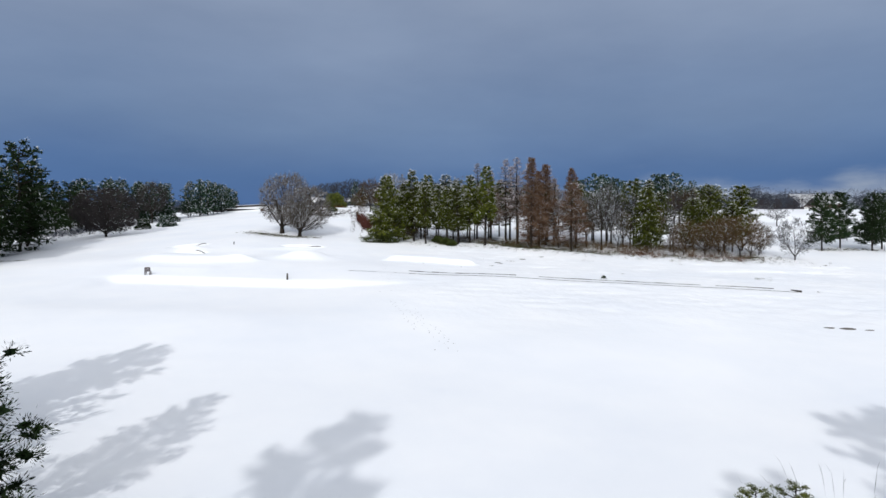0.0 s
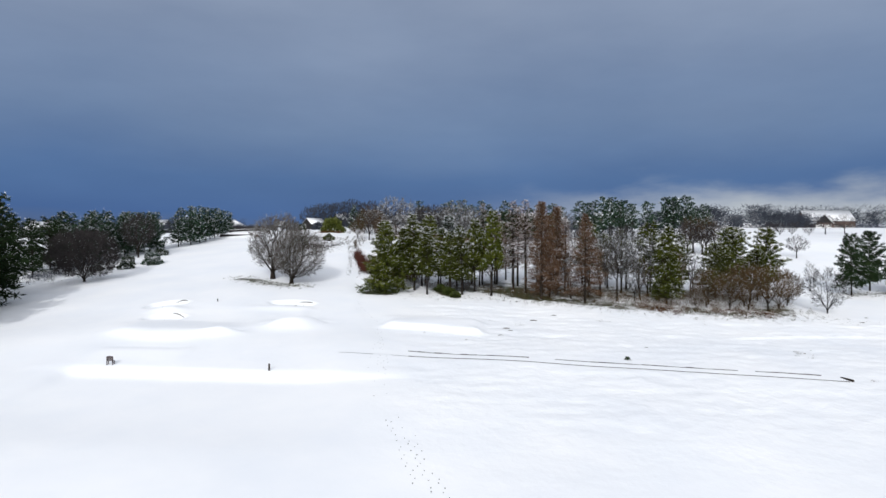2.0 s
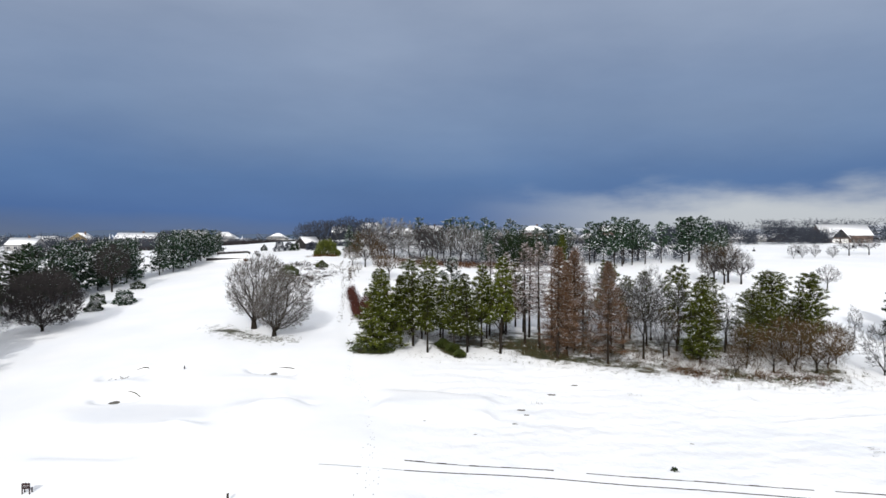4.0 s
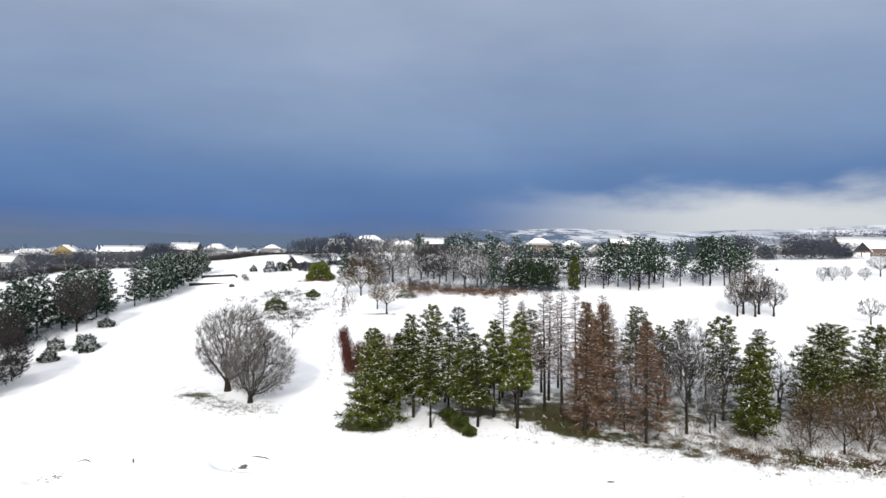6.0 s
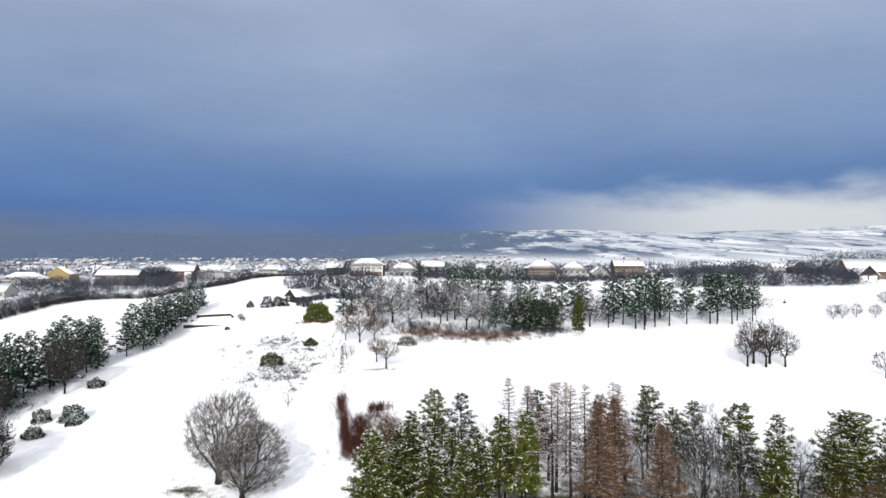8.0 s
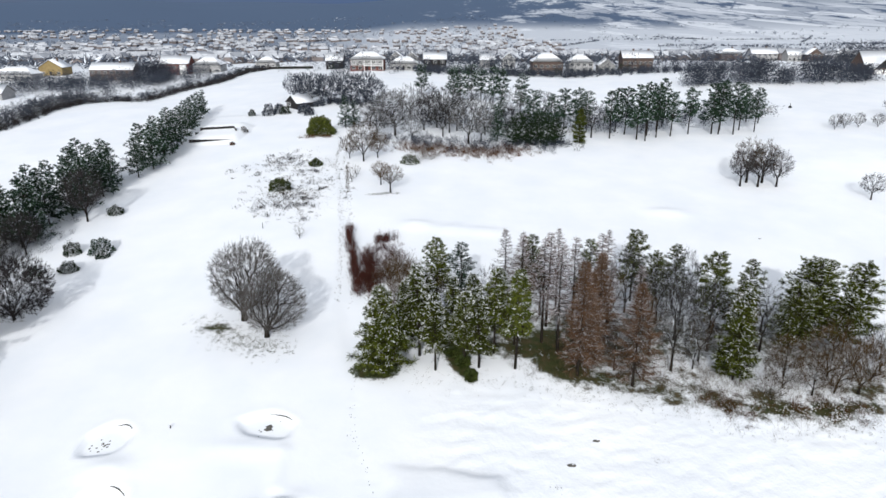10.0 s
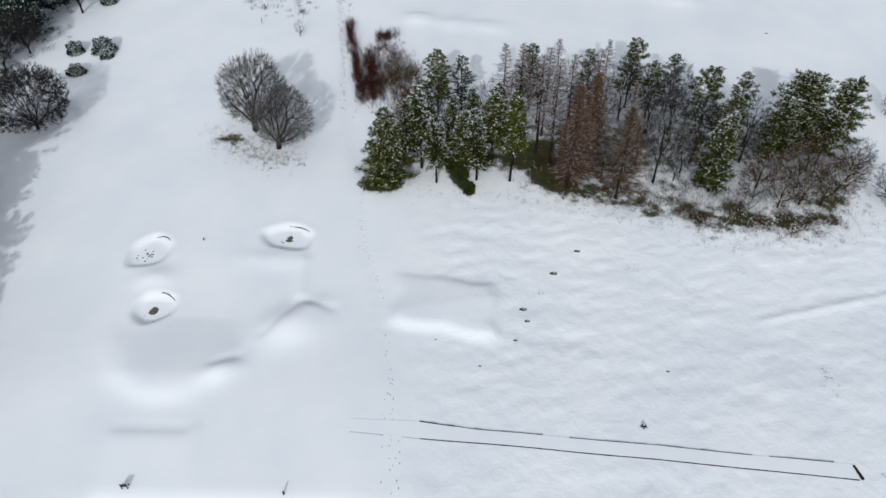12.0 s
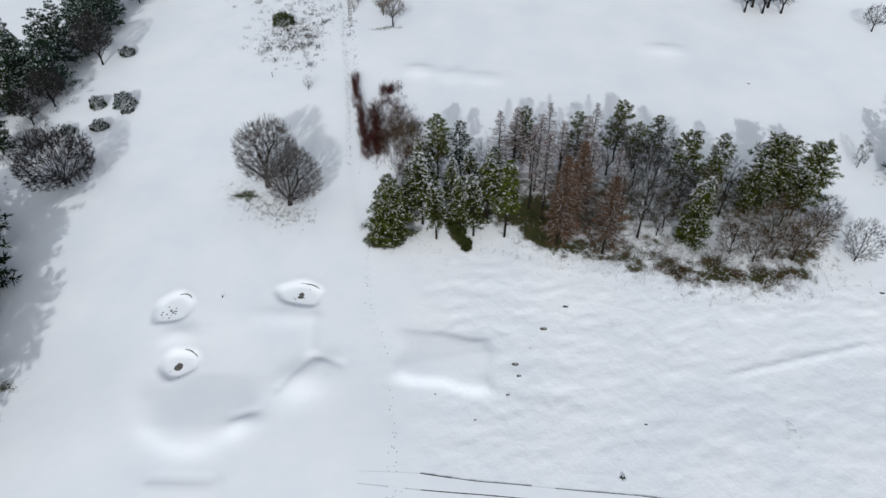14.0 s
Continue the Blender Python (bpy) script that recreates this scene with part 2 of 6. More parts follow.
RENDERED = mottled("pale_render", (0.26, 0.26, 0.26), (0.36, 0.355, 0.35), 0.8, 0.85, 0.3, 12.0, 0.01)
YELLOW_WALL = mottled("ochre_wall", (0.20, 0.15, 0.07), (0.28, 0.21, 0.10), 0.8, 0.85, 0.3, 12.0, 0.01)
WHITE_TRIM = mottled("white_painted_trim", (0.68, 0.68, 0.67), (0.80, 0.80, 0.79), 2.0, 0.5, 0.1, 20.0, 0.004)
DARK_BOARD = mottled("dark_boarding", (0.014, 0.014, 0.015), (0.036, 0.034, 0.034), 2.0, 0.8, 0.3, 16.0, 0.01)
SLATE = mottled("roof_slate", (0.06, 0.06, 0.065), (0.12, 0.12, 0.125), 2.0, 0.7, 0.4, 8.0, 0.02)
PANE = mottled("dark_window_glass", (0.015, 0.018, 0.022), (0.035, 0.04, 0.048), 1.0, 0.12, 0.0)

# ---- the lie of the land ----
PROFILE = [(-600, -6), (-60, -3), (0, -0.6), (20, 0.7), (40, 2.1), (60, 4.3), (70, 5.3), (80, 6.3), (90, 7.3), (103, 8.0), (115, 9.3), (128, 10.9),
           (140, 12.3), (158, 14.6), (178, 16.9), (197, 18.9), (215, 20.7), (236, 23.0), (250, 24.2), (300, 28.0), (345, 31.0), (400, 32.6),
           (470, 32.0), (560, 27), (700, 18), (900, 12), (1500, 8), (2200, 20), (3000, 66), (3800, 122), (4600, 160), (6000, 165)]
_ys = np.arange(-700.0, 6000.0, 2.0)
_zs = np.interp(_ys, [p[0] for p in PROFILE], [p[1] for p in PROFILE])
_k = np.hanning(13); _k /= _k.sum()
_zs = np.convolve(np.pad(_zs, 6, mode="edge"), _k, mode="valid")


def base_land(x, y):
    """Height of the ground without its small forms."""
    x, y = np.asarray(x, float), np.asarray(y, float)
    west = np.where(x > -40, -0.042 * np.clip(x, -40, 0), 1.68 - 0.05 * np.clip(-40 - x, 0, 60)) * np.clip(0.6 + 0.4 * (y - 80) / 32, 0.6, 1)
    west = west - 4.5 * np.clip((-x - 95) / 50, 0, 1) * np.clip((y - 290) / 90, 0, 1)
    east = -0.042 * np.clip(x, 0, 140) + np.clip((y - 165) / 60, 0, 1) * 0.082 * np.clip(x - 60, 0, 68)
    side = np.where(x < 0, west, east)
    near = np.clip(1 - (y - 320) / 260, 0, 1)
    far = np.clip((y - 1500) / 2500, 0, 1)
    roll = far * (16 * np.sin(x / 430 + 0.6) + 9 * np.sin(x / 170 + y / 310) + np.clip(x, -1500, 3000) * 0.012)
    return np.interp(y, _ys, _zs) + side * near + roll


def waves(x, y, length, seed, stretch=1.0, count=9):
    """Soft uneven swells of about that length, between -1 and 1."""
    rng = np.random.RandomState(seed)
    total = np.zeros(np.broadcast(x, y).shape)
    for _ in range(count):
        a, p, k = rng.uniform(0, 2 * np.pi), rng.uniform(0, 2 * np.pi), rng.uniform(0.6, 1.7) * 2 * np.pi / length
        total = total + np.sin(k * (np.cos(a) * x / stretch + np.sin(a) * y) + p)
    return total * (9 / count) ** 0.5 / 5.0


def soft_box(x, y, x0, x1, y0, y1, s):
    step = lambda v: 1 / (1 + np.exp(-np.clip(v, -30, 30)))
    return step((x - x0) / s) * step((x1 - x) / s) * step((y - y0) / s) * step((y1 - y) / s)


def bump_at(x, y, cx, cy, sx, sy, turn=0.0):
    c, s = math.cos(turn), math.sin(turn)
    u, v = (x - cx) * c + (y - cy) * s, (y - cy) * c - (x - cx) * s
    return np.exp(-(u / sx) ** 2 - (v / sy) ** 2)


# centre, half width, half depth, turn
BUNKERS = [(-39.4, 102.4, 2.9, 2.5, 0.35), (-43.1, 112.3, 3.3, 3.0, 0.45), (-24.3, 115.6, 3.9, 2.5, -0.15)]
TRACK = [(-13.6, 118), (-14.6, 126), (-18.9, 147), (-22.6, 176), (-26.7, 201), (-30.0, 217), (-31.5, 232), (-33, 250)]


def off_line(x, y, line):
    """Distance to a broken line."""
    best = np.full(np.broadcast(x, y).shape, 1e9)
    for (ax, ay), (bx, by) in zip(line, line[1:]):
        lx, ly = bx - ax, by - ay
        s = np.clip(((x - ax) * lx + (y - ay) * ly) / (lx * lx + ly * ly), 0, 1)
        best = np.minimum(best, np.hypot(x - ax - s * lx, y - ay - s * ly))
    return best


def rough_turf(x, y):
    return np.clip((x + 8) / 8, 0, 1) * np.clip((128 - y) / 10, 0, 1) * np.clip((y - 50) / 20, 0, 1) * (1 - 0.85 * soft_box(x, y, -8, 5, 101, 108, 0.6))


def land(x, y):
    """Height of the snow."""
    x, y = np.asarray(x, float), np.asarray(y, float)
    z = base_land(x, y)
    # tees with banks
    z = z - 0.3 * soft_box(x, y, -50, -12, 60, 85.5, 2.5) - 0.6 * soft_box(x, y, -38.6, -2, 40, 77.4, 0.34) * np.clip((y - 58) / 18, 0, 1) * np.clip((-2 - x) / 12, 0, 1) + 0.12 * soft_box(x, y, -44, -10, 77.8, 400, 0.35) * soft_box(x, y, -44, -10, -400, 86.0, 1.1 + 0.05 * np.clip(x + 40, 0, 30)) + 0.75 * soft_box(x + 0.3 * np.sin(y), y + 0.2 * np.sin(0.8 * x) + 0.14 * (x - 2), -8.2, 4.8, 99.5, 108.2, 0.27) * np.clip((111.5 - y + 0.25 * (x + 8)) / 9, 0, 1)
    z = z + 1.4 * soft_box(x, y, -78.5, -64.5, 240.6, 258, 0.12) + 0.7 * soft_box(x, y, -83, -66.2, 251.4, 275, 0.2)
    z = z + 0.18 * soft_box(x, y, -38.8, -28.8, 70, 85.8, 0.25) * np.clip((y - 79) / 5, 0, 1)
    # mounds between the bunkers
    z = z + 1.15 * bump_at(x, y, -21.2, 100.2, 3.7, 2.6, 0.55) + 0.35 * bump_at(x, y, -19.2, 102.9, 1.9, 1.3, 0.7) + 0.60 * bump_at(x, y, -28.1, 93.0, 2.0, 1.1, 0.5)
    z = z - 0.20 * np.exp(-(off_line(x, y, [(-24.6, 98.6), (-22.6, 101.4), (-20.7, 104.4), (-16.4, 103.2)]) / 0.55) ** 2) - 0.20 * np.exp(-(off_line(x, y, [(-29.4, 93.9), (-26.8, 95.3)]) / 0.5) ** 2)
    z = z + 0.22 * np.exp(-(off_line(x, y, [(-21.4, 111.2), (-21.0, 105.4)]) / 0.9) ** 2) - 0.24 * soft_box(x, y, -38.7, -30.2, 85.1, 85.9, 0.16)
    z = z + 0.5 * bump_at(x, y, -41.0, 107.4, 2.4, 1.7) + 0.3 * bump_at(x, y, -25.5, 111.3, 4.2, 1.6)
    green = np.hypot((x + 35.0) / 8.2, (y - 96.4) / 7.6) + 0.03 * waves(x, y, 6, 41)
    z = z + 0.78 / (1 + np.exp(np.clip((green - 0.94) / 0.075, -30, 30))) * np.clip((101 - y) / 9, 0, 1)
    for cx, cy, rx, ry, turn in BUNKERS:
        c, s = math.cos(turn), math.sin(turn)
        u, v = (x - cx) * c + (y - cy) * s, (y - cy) * c - (x - cx) * s
        around = np.arctan2(v / ry, u / rx)
        d = np.hypot(u / rx, v / ry) * (1 + 0.05 * np.sin(3 * around + cx) + 0.035 * np.sin(5 * around + cy))
        z = z - 0.52 / (1 + np.exp(np.clip((d - 0.88) / 0.04, -30, 30))) + 0.05 * np.exp(-((d - 1.14) / 0.18) ** 2)
    # the track uphill, and the cut strip below the tee
    z = z - 0.14 * np.exp(-(off_line(x, y, TRACK) / 1.3) ** 4) * np.clip((y - 124) / 15, 0, 1)
    z = z - 0.07 * np.exp(-(off_line(x, y, [(-14.4, 126), (-13.6, 114.6), (-11.1, 108.4), (-9.7, 102.8), (-8.4, 94)]) / 0.6) ** 2) * (1 + waves(x, y, 1.9, 51))
    # drifted, clumpy turf on the rough side, smoother on the fairway
    rough = rough_turf(x, y)
    strip = np.exp(-(np.clip(off_line(x, y, [(-12.4, 86.4), (-4.5, 86.1), (44, 83.2)]) - 1.6, 0, None) / 0.7) ** 2)
    z = z + rough * (1 - strip) * (0.10 * waves(x, y, 5.5, 3, 1.15, 26) * (0.6 + 0.6 * waves(x, y, 19, 4)) + 0.085 * waves(x, y, 2.6, 5, 1.0, 34))
    z = z + 0.13 * np.clip((x + 4) / 6, 0, 1) * np.exp(-((y - 123.5 + 0.14 * np.clip(x - 10, 0, 40)) / 5.0) ** 2) * np.clip(waves(x, y, 1.9, 15, 1.0, 24), -0.3, 1.5)
    z = z + 0.10 * waves(x, y, 22, 7) * np.clip((260 - y) / 60, 0.2, 1) + 0.012 * waves(x, y, 3.0, 8)
    # hummocks behind the wood and a low ridge to its south-east
    z = z + 1.0 * bump_at(x, y, -8.0, 178.0, 3.0, 1.5) + 0.8 * bump_at(x, y, -1.0, 177.0, 2.6, 1.2, 0.3) + 0.7 * bump_at(x, y, 6.0, 176.0, 4.0, 1.2) + 0.8 * bump_at(x, y, 49.0, 191.0, 4.0, 1.5)
    z = z + 0.30 * np.exp(-(off_line(x, y, [(40.7, 103.7), (49.2, 106.0), (62, 109.6)]) / 0.42) ** 2)
    z = z - 0.5 * bump_at(x, y, -32, 137.5, 13, 9)
    heath = bump_at(x, y, -41, 202, 12, 18)
    return z + heath * 0.22 * waves(x, y, 3.2, 11)


def land_at(x, y):
    return float(land(x, y))


WOOD_EDGE = [(-12, 128), (-4, 129.5), (3, 130), (9, 131), (13.5, 130), (18, 126.5), (24, 126), (31, 125), (36.5, 122), (42, 122), (48, 121.8), (56, 122.5), (62, 129)]


def bare_ground(x, y):
    """Where the grass shows through the snow; inside the wood it also imitates shade on the floor."""
    edge = off_line(x, y, WOOD_EDGE)
    ragged = y + 1.6 * waves(x, y, 7, 21) + 0.8 * waves(x, y, 3, 22)
    inside = soft_box(x, ragged, 12, 63, np.interp(x, [p[0] for p in WOOD_EDGE], [p[1] for p in WOOD_EDGE]) - 2.5, np.interp(x, [p[0] for p in WOOD_EDGE], [p[1] for p in WOOD_EDGE]) + 8, 1.2)
    # the last term bares extra floor to darken the wood's shaded interior
    b = 0.25 * np.exp(-(edge / 4.0) ** 2) * np.clip((x - 6) / 10, 0.25, 1) + 0.33 * inside + 0.16 * inside * waves(x, y, 5, 31, 1.4) + 0.60 * soft_box(x, ragged, -9, 60, 132.5, 147, 1.6) * np.clip((x + 9) / 12, 0.5, 1)
    b = b + 1.0 * bump_at(x, y, -11.8, 127.6, 3.8, 2.3) + 0.9 * bump_at(x, y, 0.6, 128.6, 1.3, 4.0, 0.45) + 0.3 * bump_at(x, y, 15.0, 130.0, 4.0, 2.5) + 0.34 * bump_at(x, y, 0.6, 133.2, 4.5, 2.6) + 0.22 * bump_at(x, y, 11.0, 134.0, 4.5, 2.6)
    b = b + (0.12 + 0.16 * waves(x, y, 4.5, 33)) * bump_at(x, y, 47, 122.6, 11.0, 2.6)
    b = b + (0.42 + 0.22 * waves(x, y, 2.6, 35)) * bump_at(x, y, -36.6, 137.4, 4.2, 2.8) + 0.4 * bump_at(x, y, -38.2, 137.6, 2.4, 1.3) + (0.34 + 0.22 * waves(x, y, 2.2, 36)) * bump_at(x, y, -30.0, 132.6, 5.4, 2.8) + 0.5 * bump_at(x, y, -75, 112.5, 7, 3.0) + 0.6 * bump_at(x, y, -72, 140.5, 4.5, 1.0)
    b = b + 0.5 * bump_at(x, y, 90, 150, 14, 2.0) + 0.6 * bump_at(x, y, -64, 99, 5, 2.0) + 0.35 * bump_at(x, y, 5, 232, 18, 4.0)
    b = b + (0.2 + 0.2 * waves(x, y, 5, 37)) * bump_at(x, y, -41, 203, 11, 16) + 0.35 * bump_at(x, y, 76, 209.5, 6, 1.5)
    return np.clip(b, 0, 1)


def spaced(stops):
    """Grid lines from stops of (place, spacing)."""
    out = [stops[0][0]]
    for (a, sa), (b, sb) in zip(stops, stops[1:]):
        while out[-1] < b - 1e-6:
            f = (out[-1] - a) / (b - a)
            out.append(min(b, out[-1] + sa + (sb - sa) * f))
    return np.array(out)


# ---- mesh helpers ----
def mesh_of(name, verts, faces, material, smooth=False):
    """A mesh from arrays: verts (n, 3), faces a list of index arrays (m, 3) or (m, 4)."""
    me = bpy.data.meshes.new(name)
    verts = np.asarray(verts, np.float32).reshape(-1, 3)
    faces = [np.asarray(f, np.int32) for f in faces if len(f)]
    loops = np.concatenate([f.ravel() for f in faces])
    totals = np.concatenate([np.full(len(f), f.shape[1], np.int32) for f in faces])
    starts = np.concatenate([[0], np.cumsum(totals)[:-1]]).astype(np.int32)
    me.vertices.add(len(verts))
    me.vertices.foreach_set("co", verts.ravel())
    me.loops.add(len(loops))
    me.loops.foreach_set("vertex_index", loops)
    me.polygons.add(len(totals))
    me.polygons.foreach_set("loop_start", starts)
    me.polygons.foreach_set("loop_total", totals)
    me.polygons.foreach_set("use_smooth", np.full(len(totals), smooth))
    me.materials.append(material)
    me.update(calc_edges=True)
    me.validate()
    return me


class Geo:
    """Gathers tubes, blades and boxes for one mesh."""

    def __init__(self):
        self.v, self.f3, self.f4, self.n = [], [], [], 0

    def add(self, verts, f4=None, f3=None):
        if f4 is not None and len(f4):
            self.f4.append(np.asarray(f4) + self.n)
        if f3 is not None and len(f3):
            self.f3.append(np.asarray(f3) + self.n)
        self.v.append(np.asarray(verts, float).reshape(-1, 3))
        self.n += len(self.v[-1])

    def tube(self, points, radii, sides=5):
        pts, k = np.asarray(points, float), len(points)
        ways = np.gradient(pts, axis=0)
        ways /= np.linalg.norm(ways, axis=1, keepdims=True) + 1e-9
        ref = np.array((0.0, 0.0, 1.0)) if abs(ways[0][2]) < 0.8 else np.array((1.0, 0.0, 0.0))
        a = np.cross(ways, ref)
        a /= np.linalg.norm(a, axis=1, keepdims=True) + 1e-9
        b = np.cross(ways, a)
        ang = np.arange(sides) * 2 * np.pi / sides
        ring = np.cos(ang)[None, :, None] * a[:, None] + np.sin(ang)[None, :, None] * b[:, None]
        verts = (pts[:, None] + ring * np.asarray(radii, float)[:, None, None]).reshape(-1, 3)
        i, j = np.meshgrid(np.arange(k - 1), np.arange(sides), indexing="ij")
        j2 = (j + 1) % sides
        quads = np.stack([i * sides + j, i * sides + j2, (i + 1) * sides + j2, (i + 1) * sides + j], -1).reshape(-1, 4)
        self.add(verts, quads)

    def blades(self, p, way, across, length, width, mid=0.45):
        """Many pointed blades: start, direction, side, length and half width."""
        p, way, across = np.asarray(p), np.asarray(way), np.asarray(across)
        length, width = np.broadcast_to(length, len(p))[:, None], np.broadcast_to(width, len(p))[:, None]
        c = p + way * length * mid
        verts = np.stack([p, c + across * width, p + way * length, c - across * width], 1).reshape(-1, 3)
        self.add(verts, np.arange(len(p) * 4).reshape(-1, 4))

    def box(self, x0, x1, y0, y1, z0, z1):
        v = [(x, y, z) for z in (z0, z1) for y in (y0, y1) for x in (x0, x1)]
        self.add(v, [(0, 2, 3, 1), (4, 5, 7, 6), (0, 1, 5, 4), (2, 6, 7, 3), (0, 4, 6, 2), (1, 3, 7, 5)])

    def mesh(self, name, material, smooth=False):
        return mesh_of(name, np.concatenate(self.v), [np.concatenate(f) for f in (self.f3, self.f4) if f], material, smooth)


def part(name, geo, material, parent, label="", smooth=False, kind=""):
    """One mesh object under a thing or a part."""
    me = geo.mesh(name, material, smooth) if isinstance(geo, Geo) else geo
    ob = new(name, me)
    ob.parent = parent
    return tagged(ob, label, kind=kind)


def unit(v):
    return v / (np.linalg.norm(v, axis=-1, keepdims=True) + 1e-9)


def sides_of(way, rng):
    """A random direction square to each way."""
    return unit(np.cross(way, rng.normal(size=way.shape)))


# ---- ground ----
def make_ground():
    xs = spaced([(-5200, 500), (-700, 60), (-160, 6), (-100, 1.8), (-50, 0.6), (-46, 0.45), (-19, 0.45), (-14, 0.75), (48, 0.85), (110, 2.2), (170, 6), (700, 60), (5200, 500)])
    ys = spaced([(-900, 120), (-60, 8), (10, 2.2), (70, 0.8), (85, 0.65), (98, 0.5), (119, 0.5), (126, 0.75), (150, 1.7), (262, 2.2), (420, 6), (900, 40), (2500, 120), (4900, 160)])
    gx, gy = np.meshgrid(xs, ys)
    gz = land(gx, gy)
    w, h = len(xs), len(ys)
    i, j = np.meshgrid(np.arange(h - 1), np.arange(w - 1), indexing="ij")
    a = i * w + j
    quads = np.stack([a, a + 1, a + w + 1, a + w], -1).reshape(-1, 4)
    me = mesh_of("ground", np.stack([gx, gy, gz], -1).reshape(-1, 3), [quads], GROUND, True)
    # wood: share of the haze-blue farmland colour, growing with distance and to the west
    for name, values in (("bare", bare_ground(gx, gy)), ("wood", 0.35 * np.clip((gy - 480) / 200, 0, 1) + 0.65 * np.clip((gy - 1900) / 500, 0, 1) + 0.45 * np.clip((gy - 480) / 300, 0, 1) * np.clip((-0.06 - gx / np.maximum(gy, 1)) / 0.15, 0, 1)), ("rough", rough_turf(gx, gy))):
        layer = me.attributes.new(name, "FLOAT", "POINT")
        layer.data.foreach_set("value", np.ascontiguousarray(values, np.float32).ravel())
    tagged(new("ground", me), "snow-covered golf course sloping uphill, grass showing under trees", "ground", kind="structure")


make_ground()


# ---- trees ----
def pine_tree(seed, crown_from=0.35, radius=3.0, cone=0.5, clumps=150, sprays=16, needles=NEEDLES, snow=0.25, name="pine_tree", grain=1.0, full=1.0):
    """A pine ten metres high at the origin: trunk, dead lower limbs, boughs with clumps of needles and the snow on them."""
    rng = np.random.RandomState(seed)
    tree = new(name)
    wood = Geo()
    lean = rng.normal(size=2) * 0.15
    spine = np.array([(lean[0] * s + 0.06 * math.sin(5 * s + seed), lean[1] * s + 0.06 * math.cos(4 * s), 10 * s) for s in np.linspace(-0.02, 0.98, 9)])
    wood.tube(spine, np.linspace(0.16, 0.025, 9), 7)
    part("trunk", wood, BARK, tree, smooth=True)
    limbs, leaf, white = Geo(), Geo(), Geo()
    for k in range(int(9 * min(1, crown_from / 0.3))):
        s, a, r = rng.uniform(0.4, 1.0) * crown_from, rng.uniform(0, 6.283), rng.uniform(0.25, 0.55) * radius
        root = np.array((spine[2][0], spine[2][1], s * 10))
        limbs.tube([root, root + np.array((math.cos(a) * r * 0.6, math.sin(a) * r * 0.6, -0.05)), root + np.array((math.cos(a) * r, math.sin(a) * r, -0.2 * r))], [0.03, 0.02, 0.008], 3)
    count = int(clumps / (1.35 if full < 1.6 else 2.1))
    side = rng.uniform(0, 6.283)
    for k in range(count):
        s = crown_from + (0.985 - crown_from) * ((k + rng.rand()) / count)
        u = (s - crown_from) / (1 - crown_from)
        a = k * 2.39996 + rng.normal() * 0.5
        round_top = math.sqrt(max(0.0, 1 - (1.6 * u - 0.6) ** 2)) if u > 0.375 else 0.62 + u
        reach = radius * (cone * (1.06 - u) + (1 - cone) * round_top) * (1 + 0.14 * math.sin(a + side) + 0.10 * math.sin(23 * s + seed)) * rng.uniform(0.55, 1.12) + 0.10
        rise = rng.uniform(-0.16, 0.16) + 0.5 * u
        root = np.array([np.interp(s * 10, spine[:, 2], spine[:, i]) for i in (0, 1)] + [s * 10])
        out = np.array((math.cos(a), math.sin(a), rise))
        tip = root + out * reach + np.array((0, 0, 0.08 * reach))
        bend = root + out * reach * 0.5 - np.array((0, 0, 0.06 * reach))
        limbs.tube([root, bend, tip], [0.045, 0.03, 0.01], 3)
        for f in (1.0, 0.74, 0.48, 0.24)[: 4 if reach > 1.9 else 3 if reach > 1.0 else 2]:
            c = root + (tip - root) * f + rng.normal(size=3) * 0.15 * reach * (1.15 - f)
            size = (rng.uniform(0.20, 0.34) * full ** 0.4 + 0.05 * reach) * (1.15 - 0.55 * u) * (0.84 if full < 1.6 else 1.0)
            n = int(sprays * (1.5 if f > 0.5 else 0.8) * (1.0 if full < 1.6 else 0.75))
            q = unit(rng.normal(size=(n, 3)) * np.array((1, 1, 0.6)) + np.array((0, 0, 0.25)) + out * 0.5)
            start = c + q * size * rng.uniform(0.0, 0.55 + 0.6 * (1 - grain), (n, 1)) * np.array((1.3, 1.3, 0.7))
            leaf.blades(start, q, sides_of(q, rng), rng.uniform(0.7, 1.6, n) * size * grain, rng.uniform(0.016, 0.036, n) * grain * full * (1.0 if full < 1.6 else 1.6))
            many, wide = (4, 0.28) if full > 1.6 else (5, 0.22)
            # in less full crowns these wide blades turn bark-dark, imitating shade among the needles
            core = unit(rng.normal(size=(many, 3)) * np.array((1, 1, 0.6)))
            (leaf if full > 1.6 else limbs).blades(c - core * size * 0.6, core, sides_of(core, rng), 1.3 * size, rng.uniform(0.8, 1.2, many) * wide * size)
            m = rng.poisson(snow * (13.0 if f > 0.9 else 6.5 if f > 0.6 else 2.5) / grain)
            if m:
                w = unit(rng.normal(size=(m, 3)) * np.array((1, 1, 0.25)) + out * 0.5)
                flat = unit(np.cross(w, np.array((0, 0, 1.0))) + rng.normal(size=(m, 3)) * 0.3)
                spot = c + np.array((0, 0, 0.45 * size)) + out * size * 0.4
                at = spot + w * size * rng.uniform(-0.2, 0.7, (m, 1)) + rng.normal(size=(m, 3)) * 0.12 * size
                white.blades(at, w, flat, rng.uniform(0.18, 0.48, m) * grain ** 0.5, rng.uniform(0.014, 0.036, m) * grain ** 0.3 * (1.0 if full > 1.6 else 1.45))
    # limbs, together with the dark shade blades of less full crowns
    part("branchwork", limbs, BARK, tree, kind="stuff")
